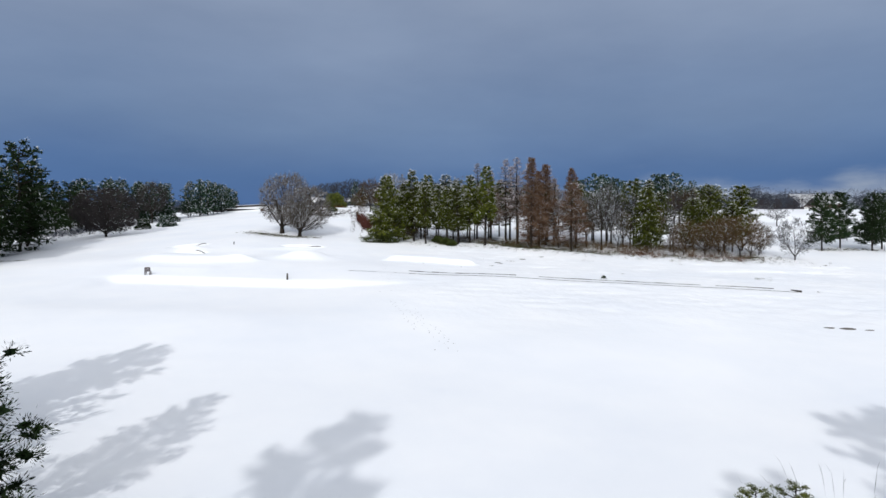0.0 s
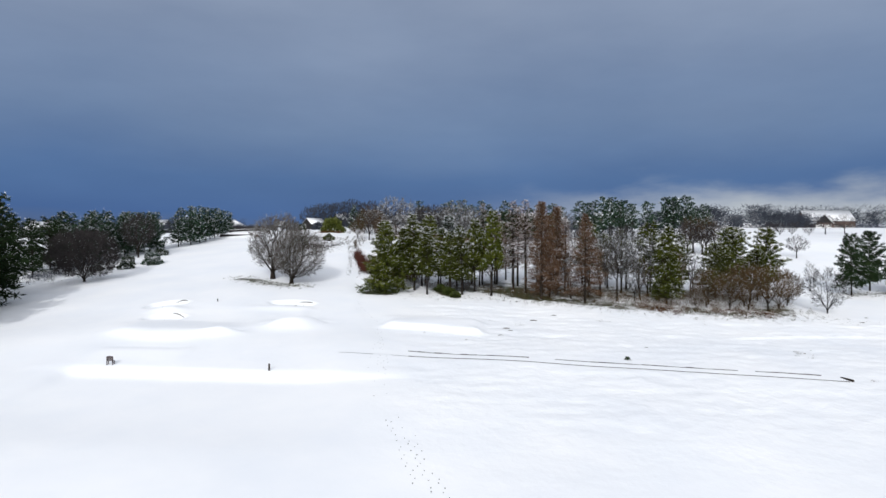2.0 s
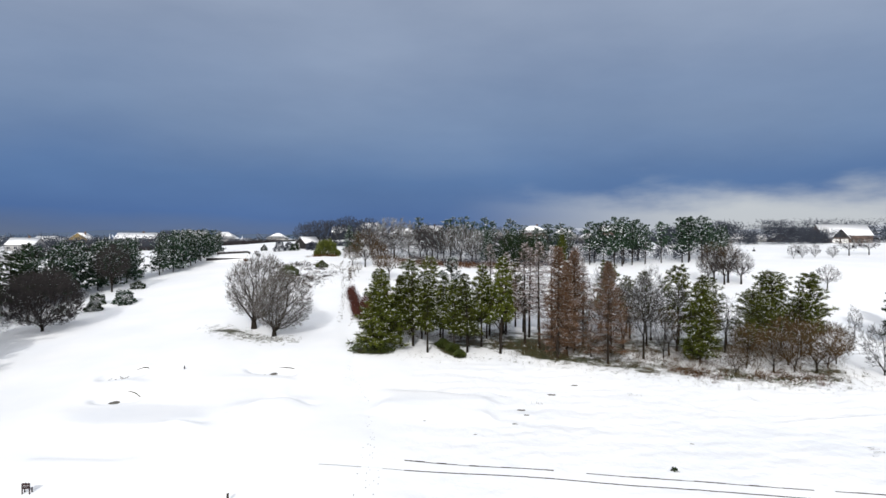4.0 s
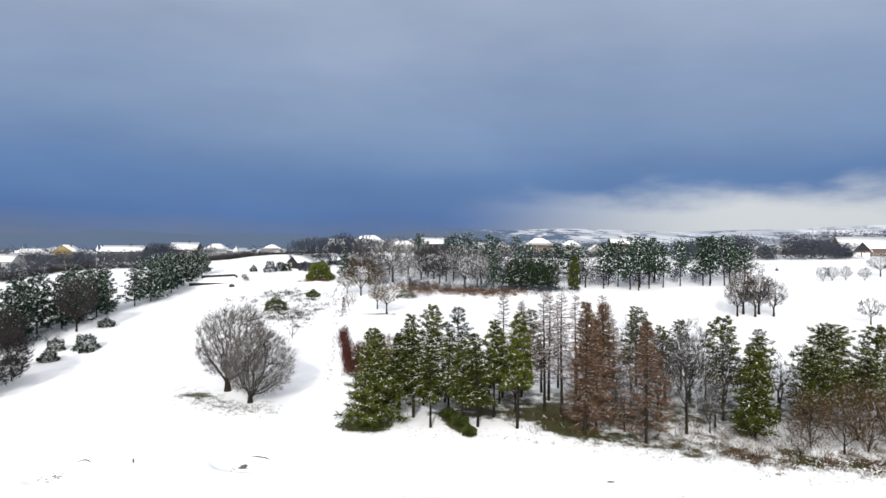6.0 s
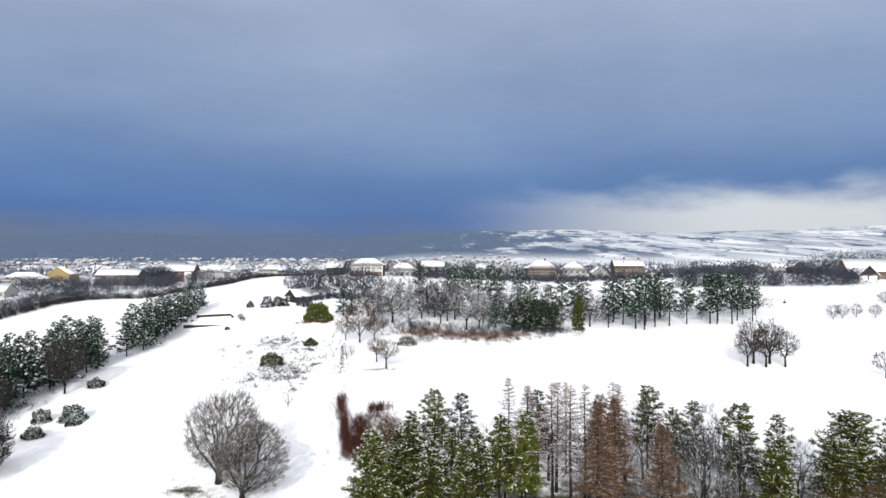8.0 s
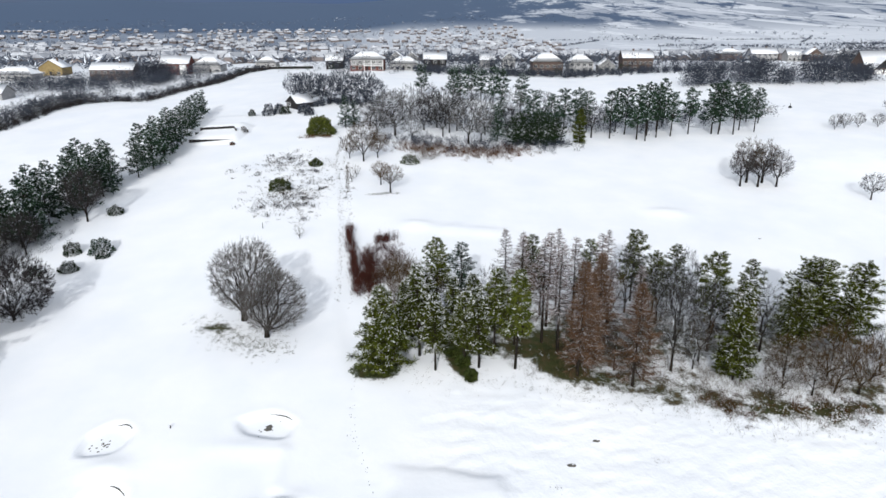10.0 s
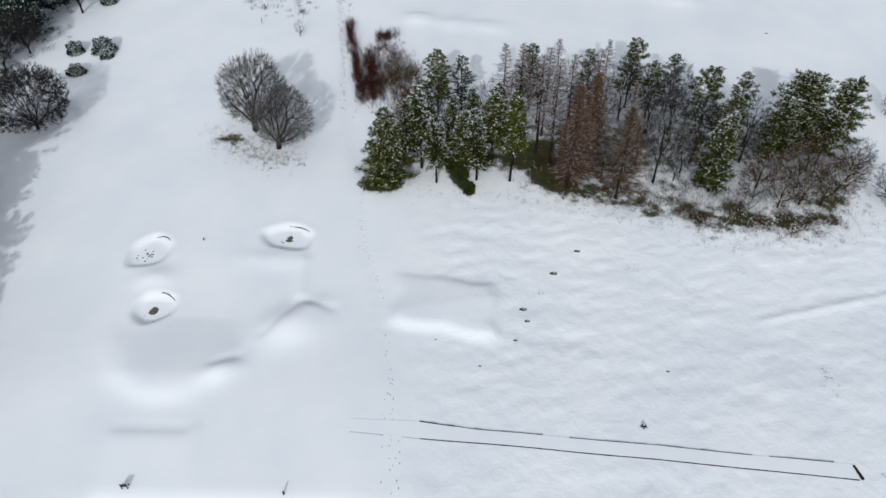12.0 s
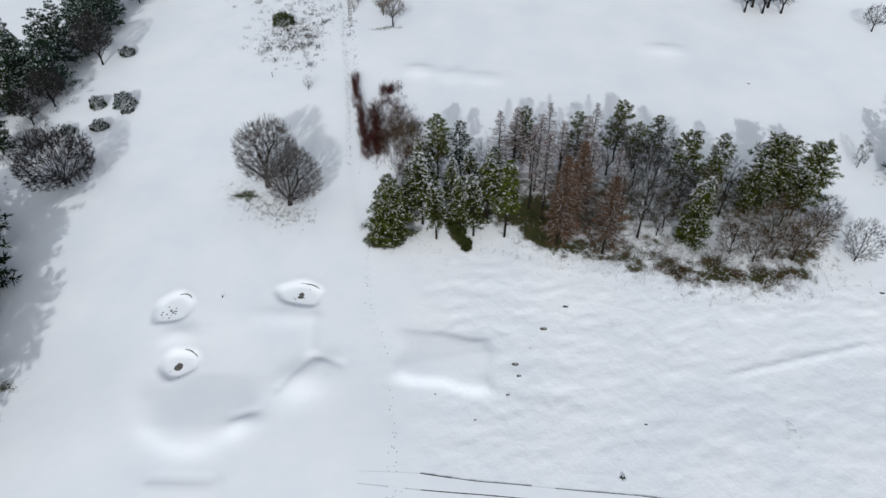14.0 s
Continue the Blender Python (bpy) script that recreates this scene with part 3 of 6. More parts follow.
    part("crown", leaf, needles, tree, kind="stuff")
    if white.n:
        part("snow_dusting", white, TUFT_SNOW, tree, kind="stuff")
    return tree


def larch_tree(seed, radius=2.2, from_=0.12, branches=120, twigs=26, stuff=LARCH, name="larch_tree"):
    """A bare larch ten metres high: straight trunk, level boughs with fine twigs, a little snow."""
    rng = np.random.RandomState(seed)
    tree = new(name)
    wood, limbs, fine, white = Geo(), Geo(), Geo(), Geo()
    spine = np.array([(0.05 * math.sin(4 * s + seed), 0.05 * math.cos(3 * s), 10 * s) for s in np.linspace(-0.02, 1, 9)])
    wood.tube(spine, np.linspace(0.15, 0.012, 9), 7)
    part("trunk", wood, BARK, tree, smooth=True)
    for k in range(branches):
        s = from_ + (0.985 - from_) * (k + rng.rand()) / branches
        u = (s - from_) / (1 - from_)
        reach = radius * min(1.0, 0.72 + 2.2 * u) * (1.0 - u) ** 0.9 * 1.15 * rng.uniform(0.62, 1.12) + 0.06
        a = k * 2.39996 + rng.normal() * 0.5
        out = np.array((math.cos(a), math.sin(a), rng.uniform(-0.30, 0.10) + 0.45 * u * u))
        root = np.array((0, 0, s * 10))
        mid, tip = root + out * reach * 0.55 - np.array((0, 0, 0.09 * reach)), root + out * reach + np.array((0, 0, 0.06 * reach))
        limbs.tube([root, mid, tip], [0.028, 0.017, 0.006], 3)
        f = rng.uniform(0.04, 1.0, twigs) ** 0.6
        base = root + (mid - root) * np.minimum(f / 0.55, 1)[:, None] + (tip - mid) * np.clip((f - 0.55) / 0.45, 0, 1)[:, None]
        q = unit(out * 0.8 + rng.normal(size=(twigs, 3)) * np.array((0.8, 0.8, 0.34)) - np.array((0, 0, 0.04)))
        fine.blades(base, q, sides_of(q, rng), rng.uniform(0.25, 0.7, twigs) * (0.6 + 0.4 * reach / radius), rng.uniform(0.007, 0.015, twigs))
        m = 4
        g = rng.uniform(0.1, 0.9, m)
        at = root + (tip - root) * g[:, None] + np.array((0, 0, 0.03))
        w = np.repeat(unit(out)[None], m, 0)
        white.blades(at, w, unit(np.cross(w, np.array((0, 0, 1.0)))), rng.uniform(0.25, 0.6, m), rng.uniform(0.005, 0.013, m))
    part("branchwork", limbs, BARK, tree, kind="stuff")
    part("twig_crown", fine, stuff, tree, kind="stuff")
    part("snow_dusting", white, TUFT_SNOW, tree, kind="stuff")
    return tree


def bare_tree(seed, radius=5.0, stems=5, low=0.15, ends=420, twig=GREY_TWIG, fine=4, thick=0.16, fork=0.05, droop=0.0, name="bare_tree", coarse=1.0, twig_length=1.0, lean=(0.0, 0.0), limb=1.0, deep=1.0, loose=0.38):
    """A leafless tree ten metres high: limbs that divide again and again to fill a rounded crown, which begins at the height low (of one)."""
    rng = np.random.RandomState(seed)
    tree = new(name)
    d = unit(rng.normal(size=(ends, 3)))
    r = rng.uniform(0.25, 1.0, ends) ** 0.38 * (1 + 0.05 * np.sin(5 * d[:, 0] + seed) + 0.04 * np.cos(6 * d[:, 1] + 2 * seed))
    middle = low * 10 + (10 - low * 10) * 0.45
    up = np.where(d[:, 2] > 0, 9.7 - middle, middle - low * 10)
    targets = d * r[:, None] * np.stack([np.full(ends, radius), np.full(ends, radius * deep), up], 1) + np.array((lean[0], lean[1], middle))
    wood, limbs, small = Geo(), Geo(), Geo()
    base = np.array((0.0, 0.0, fork * 10))
    wood.tube([(0, 0, -0.25), (0.02, 0, fork * 5), base + np.array((0, 0, 0.15))], [thick * 1.7, thick * 1.3, thick * 1.1], 7)
    bp, bd, bw, tips, tip_way = [], [], [], [], []

    def grow(p, pts, way, level, k):
        if len(pts) == 0:
            return
        if len(pts) <= 2 or level > 7:
            for q in pts:
                mid = p + (q - p) * 0.5 + way * np.linalg.norm(q - p) * 0.10
                bp.extend((p, mid)), bd.extend((mid - p, q - mid)), bw.extend((0.02 * limb, 0.014 * limb))
                tips.append(q), tip_way.append(unit(q - mid))
            return
        seeds = pts[rng.choice(len(pts), min(k, len(pts)), replace=False)]
        near = np.argmin(((unit(pts - p)[:, None] - unit(seeds - p)[None]) ** 2).sum(-1), 1)
        for i in range(len(seeds)):
            own = pts[near == i]
            if len(own) == 0:
                continue
            c = own.mean(0)
            step = 0.30 if level == 0 else 0.42
            q = p + (c - p) * step + rng.normal(size=3) * 0.05
            size = thick * (len(own) / ends * 1.7) ** 0.5
            mid = (p + q) / 2 + way * np.linalg.norm(q - p) * 0.16 + rng.normal(size=3) * 0.03
            size = max(size, 0.016 * limb)
            if size > 0.05:
                wood.tube([p, mid, q], [size * 1.15, size, size * 0.86], 5)
            elif size > 0.026:
                limbs.tube([p, mid, q], [size, size * 0.9, size * 0.8], 3)
            else:
                bp.extend((p, mid)), bd.extend((mid - p, q - mid)), bw.extend((size, size))
            grow(q, own, unit(q - mid), level + 1, 2 if rng.rand() < 0.6 else 3)

    grow(base, targets, np.array((0, 0, 1.0)), 0, stems)
    bd = np.array(bd)
    small.blades(np.array(bp), bd, sides_of(unit(bd), rng), 1.06, np.array(bw) * coarse ** 0.6, 0.4)
    e, w = np.array(tips), np.array(tip_way)
    out = unit(e - np.array((0, 0, low * 10 - 0.5)))
    for _ in range(fine):
        q = unit(w * 0.5 + out * 0.8 + rng.normal(size=w.shape) * loose + np.array((0, 0, 0.08 - droop)))
        back = rng.uniform(-0.05, 0.75, (len(e), 1))
        small.blades(e - w * back, q, sides_of(q, rng), rng.uniform(0.4, 0.95, len(e)) * twig_length, rng.uniform(0.008, 0.015, len(e)) * coarse)
    part("trunk", wood, BARK, tree, smooth=True)
    if limbs.n:
        part("branchwork", limbs, BARK if twig is BEECH_TWIG else twig, tree, kind="stuff")
    part("twig_crown", small, twig, tree, kind="stuff")
    return tree


def round_bush(seed, rx=1.5, ry=1.3, h=1.4, sprays=1500, stuff=DARK_NEEDLES, snow=0.3, name="evergreen_bush"):
    """A low dense evergreen bush with snow on its top."""
    rng = np.random.RandomState(seed)
    bush = new(name)
    leaf, white, wood = Geo(), Geo(), Geo()
    for k in range(7):
        a = k * 2.4
        wood.tube([(0, 0, -0.15), (0.3 * rx * math.cos(a), 0.3 * ry * math.sin(a), 0.4 * h), (0.6 * rx * math.cos(a), 0.6 * ry * math.sin(a), 0.72 * h)], [0.05, 0.035, 0.015], 4)
    d = unit(rng.normal(size=(sprays, 3)))
    d[:, 2] = np.abs(d[:, 2]) * 1.15 - 0.1
    lumps = 1 + 0.14 * np.sin(d[:, 0] * 7 + seed) * np.cos(d[:, 1] * 6 + 1.7 * seed) + 0.10 * np.sin(d[:, 2] * 9 + seed)
    r = rng.uniform(0.55, 1.0, sprays) ** 0.5 * lumps
    p = d * r[:, None] * np.array((rx, ry, h * 0.92)) + np.array((0, 0, 0.06))
    q = unit(d + rng.normal(size=d.shape) * 0.5)
    leaf.blades(p - q * 0.1, q, sides_of(q, rng), rng.uniform(0.18, 0.36, sprays) * max(1, h / 2.2), rng.uniform(0.05, 0.10, sprays) * max(1, h / 2.2))
    part("stem_cluster", wood, BARK, bush, kind="stuff")
    part("foliage", leaf, stuff, bush, kind="stuff")
    pick = (d[:, 2] > 0.35) & (rng.rand(sprays) < snow) & (r > 0.8)
    if pick.any():
        w = unit(rng.normal(size=(pick.sum(), 3)) * np.array((1, 1, 0.2)))
        white.blades(p[pick] + np.array((0, 0, 0.1)), w, unit(np.cross(w, np.array((0, 0, 1.0)))), rng.uniform(0.16, 0.38, pick.sum()), rng.uniform(0.06, 0.13, pick.sum()))
        part("snow_dusting", white, TUFT_SNOW, bush, kind="stuff")
    return bush


def plant(variants, places, label, category, group=""):
    """Sets copies of the variants at places of (x, y, height): each at its own turn, on the snow."""
    made, used = [], {}
    for k, (x, y, h) in enumerate(places):
        v = variants[k % len(variants)]
        turn = (k * 137.5 + 31 * len(places)) % 360
        s = h / 10.0
        slim = 0.93 + 0.14 * ((k * 0.618) % 1)
        m = Matrix.LocRotScale((x, y, land_at(x, y) - 0.05), Euler((0, 0, radians(turn))), (s * slim, s * slim, s))
        tagged(v, label, category, group)
        if id(v) in used:
            made.append(copy_thing(v, m))
        else:
            used[id(v)] = (v, m)
            made.append(v)
    for v, m in used.values():
        v.matrix_basis = m
    return made


# the wood in the middle: green pines at its western end
plant([pine_tree(81, 0.04, 3.45, 0.9, 330, 26, NEEDLES, 0.36, full=1.35)], [(-10.7, 128.4, 12.5)], "bushy green pine with snow-dusted boughs down to the ground", "tree", "pines of the wood")
plant([pine_tree(2, 0.28, 1.9, 0.85, 125, 26, NEEDLES, 0.42, full=1.3), pine_tree(3, 0.2, 1.85, 0.9, 115, 26, NEEDLES, 0.42, full=1.3), pine_tree(4, 0.30, 1.95, 0.8, 130, 26, NEEDLES, 0.42, full=1.3)],
      [(-7.9, 132.4, 11.2), (-5.7, 131.7, 14.0), (-3.4, 128.3, 11.8), (0.9, 130.4, 11.2), (2.9, 129.4, 12.4), (5.4, 133.0, 13.4), (-7.8, 134.0, 10.6), (-4.6, 136.5, 10.8), (2.2, 137.5, 10.2), (6.6, 138.5, 10.8), (-1.0, 134.5, 11.4), (-6.4, 141.0, 9.8)],
      "green pine with snow on its clumps of needles", "tree", "pines of the wood")
plant([pine_tree(41, 0.30, 2.3, 0.6, 130, 26, NEEDLES, 0.3, full=1.25), pine_tree(42, 0.34, 1.9, 0.6, 110, 18, RIMED_NEEDLES, 0.4, full=1.25)], [(-3.3, 143.5, 13.0), (0.7, 141.5, 13.2)], "tall dark green pine at the back of the wood", "tree", "pines of the wood")
plant([pine_tree(5, 0.34, 1.15, 0.5, 105, 28, NEEDLES, 0.26, full=1.35)], [(8.3, 129.3, 15.3)], "slender green pine with a long bare trunk", "tree", "pines of the wood")
# larches
plant([larch_tree(11, 1.8, 0.30, 84, 32, PALE_LARCH), larch_tree(12, 1.65, 0.36, 76, 32, PALE_LARCH), larch_tree(13, 1.95, 0.26, 88, 32, PALE_LARCH)],
      [(7.3, 141.0, 16.2), (10.2, 142.0, 14.7), (12.8, 136.4, 17.2), (14.3, 141.0, 16.0), (14.9, 134.0, 17.6), (17.6, 138.0, 16.6), (10.6, 146.0, 13.6), (25.0, 148.0, 13.6), (22.0, 140.0, 16.4), (27.5, 137.0, 13.0), (16.6, 147.0, 14.0), (23.0, 137.5, 13.5)],
      "tall bare larch with snow-lined grey-pink boughs", "tree", "larches of the wood")
plant([larch_tree(14, 1.9, 0.10, 180, 86), larch_tree(15, 1.85, 0.16, 165, 80)], [(17.1, 128.2, 17.6), (20.6, 133.4, 16.4), (18.8, 130.2, 15.0)],
      "dense reddish-brown larch with bare twigs", "tree", "larches of the wood")
plant([larch_tree(16, 2.7, 0.14, 170, 80)], [(24.5, 126.3, 15.8)], "broad russet larch with snow along its boughs", "tree", "larches of the wood")
plant([pine_tree(6, 0.26, 2.7, 0.7, 130, 26, NEEDLES, 0.34, full=1.25)], [(30.0, 150.0, 12.8), (40.2, 140.6, 13.8), (33.0, 147.0, 10.5), (45.0, 140.0, 9.5)], "green pine rising behind bare trees", "tree", "pines of the wood")
BIRCHES = [bare_tree(21, 2.4, 3, 0.22, 420, GREY_TWIG, 6, 0.11, 0.25, name="birch_tree"), bare_tree(22, 2.6, 4, 0.15, 420, GREY_TWIG, 6, 0.11, 0.12, name="birch_tree")]
plant(BIRCHES, [(31.1, 130.4, 13.6), (28.0, 146.0, 12.5), (36.2, 143.0, 13.5), (38.2, 135.6, 12.0), (22.6, 129.8, 8.5), (34.5, 131.0, 8.0), (34.0, 138.5, 12.0), (30.0, 139.0, 11.0)], "slender bare birch with frosted twigs", "tree", "birches of the wood")
plant([pine_tree(7, 0.06, 2.25, 0.85, 260, 24, NEEDLES, 0.34, full=1.3, name="fir_tree")], [(39.5, 128.6, 13.8)], "dense green cone-shaped fir with flecks of snow", "tree")
plant([bare_tree(75, 3.0, 4, 0.2, 210, BROWN_TWIG, 5, 0.13, 0.2, coarse=1.5), bare_tree(76, 2.8, 3, 0.26, 200, GREY_TWIG, 5, 0.13, 0.26, coarse=1.5)],
      [(-4.0, 139.5, 9.5), (3.2, 134.8, 9.0), (8.6, 135.5, 10.0), (5.2, 141.5, 10.5), (9.8, 142.5, 11.0), (-1.4, 138.4, 9.5), (-8.6, 138.0, 8.0), (13.6, 144.5, 11.5), (17.6, 135.6, 9.0), (19.4, 146.0, 11.5), (24.2, 141.0, 11.0), (26.4, 132.6, 9.0), (29.0, 134.5, 10.0), (32.4, 143.0, 11.0), (36.0, 133.0, 8.5), (39.0, 144.0, 10.0), (42.8, 136.5, 10.0), (46.5, 136.0, 9.0), (57.0, 134.5, 8.5), (49.0, 141.5, 9.0), (58.5, 141.0, 9.0)],
      "thin bare tree crowded inside the wood", "tree", "bare trees of the wood")
plant([pine_tree(77, 0.2, 2.6, 0.7, 110, 16, NEEDLES, 0.3, full=1.5)], [(22.0, 147.5, 12.0), (36.5, 148.0, 11.5), (47.0, 143.5, 11.5), (57.5, 144.5, 11.5), (12.5, 148.5, 12.0)], "green pine behind the bare trees", "tree", "pines of the wood")
# eastern end of the wood
plant([pine_tree(8, 0.14, 4.3, 0.6, 220, 20, NEEDLES, 0.4, full=1.4), pine_tree(9, 0.22, 2.9, 0.6, 170, 24, NEEDLES, 0.4, full=1.4)],
      [(56.6, 140.6, 13.3), (62.8, 139.6, 13.5), (51.8, 137.4, 10.4), (59.4, 136.4, 9.8)], "broad green pine flecked with snow", "tree", "pines of the wood")
THICKET = [bare_tree(23, 5.0, 5, 0.10, 430, BROWN_TWIG, 7, 0.15, 0.06, coarse=1.8), bare_tree(24, 4.6, 4, 0.20, 400, BROWN_TWIG, 7, 0.15, 0.14, coarse=1.8)]
plant(THICKET, [(46.1, 127.3, 6.4), (49.6, 125.8, 7.0), (53.2, 126.6, 8.0), (56.6, 126.6, 8.6), (60.0, 129.5, 7.4), (47.5, 130.0, 7.0), (43.2, 124.4, 4.2), (62.8, 132.0, 6.2), (54.2, 130.5, 8.0)],
      "bare brown-twigged tree at the edge of the wood", "tree", "bare trees of the wood")
plant([bare_tree(25, 4.6, 6, 0.08, 480, GREY_TWIG, 7, 0.14, 0.05, coarse=1.9)], [(67.2, 126.8, 8.4), (64.6, 135.0, 6.4)], "small bare frosted tree standing in snow", "tree", "bare trees of the wood")
plant([bare_tree(78, 2.4, 3, 0.1, 260, GREY_TWIG, 6, 0.1, 0.2, name="sapling", coarse=1.8)], [(77.5, 151.0, 6.5)], "thin bare sapling in the snow", "tree")
plant([pine_tree(10, 0.14, 3.3, 0.7, 180, 20, DARK_NEEDLES, 0.25, full=1.65), pine_tree(31, 0.18, 3.1, 0.65, 170, 20, DARK_NEEDLES, 0.25, full=1.65)],
      [(84.4, 148.0, 12.6), (92.0, 154.0, 12.8), (97.0, 150.0, 13.0), (103.0, 156.0, 13.0)], "dark green pine standing in the snow", "tree", "pines east of the wood")

# the double-crowned tree on the fairway
plant([bare_tree(61, 4.9, 9, 0.08, 3000, BEECH_TWIG, 11, 0.30, 0.06, name="beech_tree", coarse=0.75, twig_length=0.6, limb=1.2, lean=(1.2, 0.0), deep=1.1, loose=0.3)], [(-29.3, 135.7, 11.2)], "leafless round-crowned beech with frosted grey twigs", "tree", "beech pair on the fairway")
plant([bare_tree(62, 4.5, 9, 0.10, 3200, BEECH_TWIG, 11, 0.30, 0.08, name="beech_tree", coarse=0.75, twig_length=0.55, limb=1.2, lean=(0.9, 0.1), deep=1.1, loose=0.3)], [(-34.0, 140.2, 13.7)], "leafless tall round-crowned beech with frosted grey twigs", "tree", "beech pair on the fairway")
# western side
plant([bare_tree(43, 6.8, 10, 0.05, 2200, DARK_TWIG, 11, 0.20, 0.04, coarse=1.9, twig_length=0.7, loose=0.3)], [(-71.8, 141.5, 11.2)], "wide low bare tree with dark twigs", "tree")
plant([pine_tree(32, 0.08, 3.5, 0.4, 210, 13, DARK_NEEDLES, 0.3, full=1.65, name="spruce_tree"), pine_tree(33, 0.10, 3.0, 0.7, 180, 12, DARK_NEEDLES, 0.3, full=1.65, name="spruce_tree")],
      [(-74.6, 117.0, 18.8), (-79.0, 126.5, 16.0), (-73.4, 108.5, 14.5), (-95.4, 174.0, 13.0), (-68.5, 97.0, 13.0), (-84.5, 135.0, 12.0), (-97.5, 160.0, 12.0), (-88.0, 151.0, 12.5), (-92.0, 164.0, 12.0), (-80.0, 100.0, 14.0), (-85.0, 112.0, 14.0), (-89.0, 124.0, 13.0)], "big dark spruce laden with snow", "tree", "spruces west of the fairway")
plant([pine_tree(94, 0.08, 3.4, 0.5, 110, 10, DARK_NEEDLES, 0.2, full=2.4, name="spruce_tree")], [(-71.5, 88.0, 17.5), (-77.0, 92.5, 17.5), (-67.0, 82.0, 16.0), (-79.5, 108.5, 16.5), (-72.5, 99.0, 16.0)], "big dark spruce laden with snow", "tree", "spruces west of the fairway")
ROW = [pine_tree(34, 0.10, 3.2, 0.6, 115, 12, RIMED_NEEDLES, 0.16, full=2.2), pine_tree(35, 0.14, 2.9, 0.65, 110, 12, RIMED_NEEDLES, 0.16, full=2.2), pine_tree(36, 0.06, 3.0, 0.75, 115, 12, RIMED_NEEDLES, 0.16, full=2.2)]
plant(ROW, [(-88.5, 176.0, 12.6), (-87.2, 180.5, 12.4), (-85.0, 185.5, 11.8), (-88.5, 194.0, 11.1), (-86.8, 201.0, 11.0), (-84.2, 203.5, 11.0), (-92.5, 173.0, 12.5), (-92.0, 183.0, 12.6), (-98.0, 180.0, 12.0), (-91.5, 199.0, 11.5), (-86.9, 169.5, 11.5), (-94.3, 208.0, 11.5), (-88.0, 207.5, 11.0),
            (-80.8, 210.5, 10.8), (-79.4, 217.0, 12.0), (-83.5, 219.5, 11.5), (-79.3, 224.0, 11.6), (-83.0, 228.0, 11.4), (-79.6, 230.5, 11.0), (-80.5, 237.0, 10.6), (-84.0, 240.0, 11.0), (-81.6, 244.5, 10.4), (-82.9, 252.0, 10.0), (-84.5, 259.0, 9.8), (-86.0, 267.0, 9.4), (-86.8, 274.0, 9.2), (-88.0, 282.0, 8.6), (-86.0, 172.6, 12.0), (-90.5, 187.5, 12.0), (-84.4, 191.0, 11.5), (-83.4, 197.0, 11.0), (-89.4, 204.0, 11.0)],
      "frosted pine in the row beside the fairway", "tree", "pine row west of the fairway")
COPPICE = [bare_tree(44, 3.9, 5, 0.22, 600, DARK_TWIG, 7, 0.15, 0.10, coarse=1.8)]
plant(COPPICE, [(-79.5, 181.5, 12.0), (-84.0, 166.0, 9.0), (-86.0, 160.0, 8.5), (-80.0, 150.5, 6.0)], "many-stemmed bare tree with brown twigs", "tree", "bare trees west of the fairway")
for k, (x, y, rx, ry, h) in enumerate([(-71.4, 158.0, 1.9, 1.5, 1.7), (-68.8, 165.4, 2.3, 2.0, 2.9), (-74.5, 165.5, 1.7, 1.5, 2.4), (-67.6, 163.4, 1.4, 1.2, 1.5), (-75.2, 185.5, 1.9, 1.6, 1.9), (-77.5, 157.0, 1.6, 1.3, 1.5)]):
    bush = tagged(round_bush(50 + k, rx, ry, h, 1500, RIMED_NEEDLES if k % 2 else DARK_NEEDLES, 0.38), "rounded evergreen bush capped with snow", "bush", "bushes west of the fairway")
    bush.location = (x, y, land_at(x, y))
for k, (x, y, rx, ry, h) in enumerate([(-41.0, 196.3, 2.7, 2.3, 2.7), (-35.9, 214.4, 1.8, 1.6, 1.7)]):
    bush = tagged(round_bush(60 + k, rx, ry, h, 2300, LEAVES, 0.04), "dark green rounded gorse bush on the heath", "bush", "bushes on the heath")
    bush.location = (x, y, land_at(x, y))
for k, (x, y, rx, ry, h) in enumerate([(-11.7, 219.4, 2.4, 1.9, 2.3)]):
    bush = tagged(round_bush(89, rx, ry, h, 1500, LEAVES, 0.3, "evergreen_bush"), "dark olive bush dusted with snow beside bare shrubs", "bush")
    bush.location = (x, y, land_at(x, y))
for k, (x, y, rx, ry, h) in enumerate([(-39.8, 244.6, 4.0, 3.2, 4.9)]):
    bush = tagged(round_bush(63, rx, ry, h, 4200, LAUREL, 0.03, "laurel_bush"), "big bright green laurel bush", "bush")
    bush.location = (x, y, land_at(x, y))
for k, (x, y, rx, ry, h) in enumerate([(0.6, 130.4, 1.2, 1.6, 1.1), (1.7, 127.0, 1.0, 1.7, 0.9), (-0.9, 132.6, 1.3, 1.6, 1.1), (-11.9, 127.3, 3.5, 2.0, 1.8)]):
    bush = tagged(round_bush(66 + k, rx, ry, h, 1700, LEAVES, 0.0, "low_bush"), "low olive-green bush under the pines", "bush", "bushes under the pines")
    bush.location = (x, y, land_at(x, y))

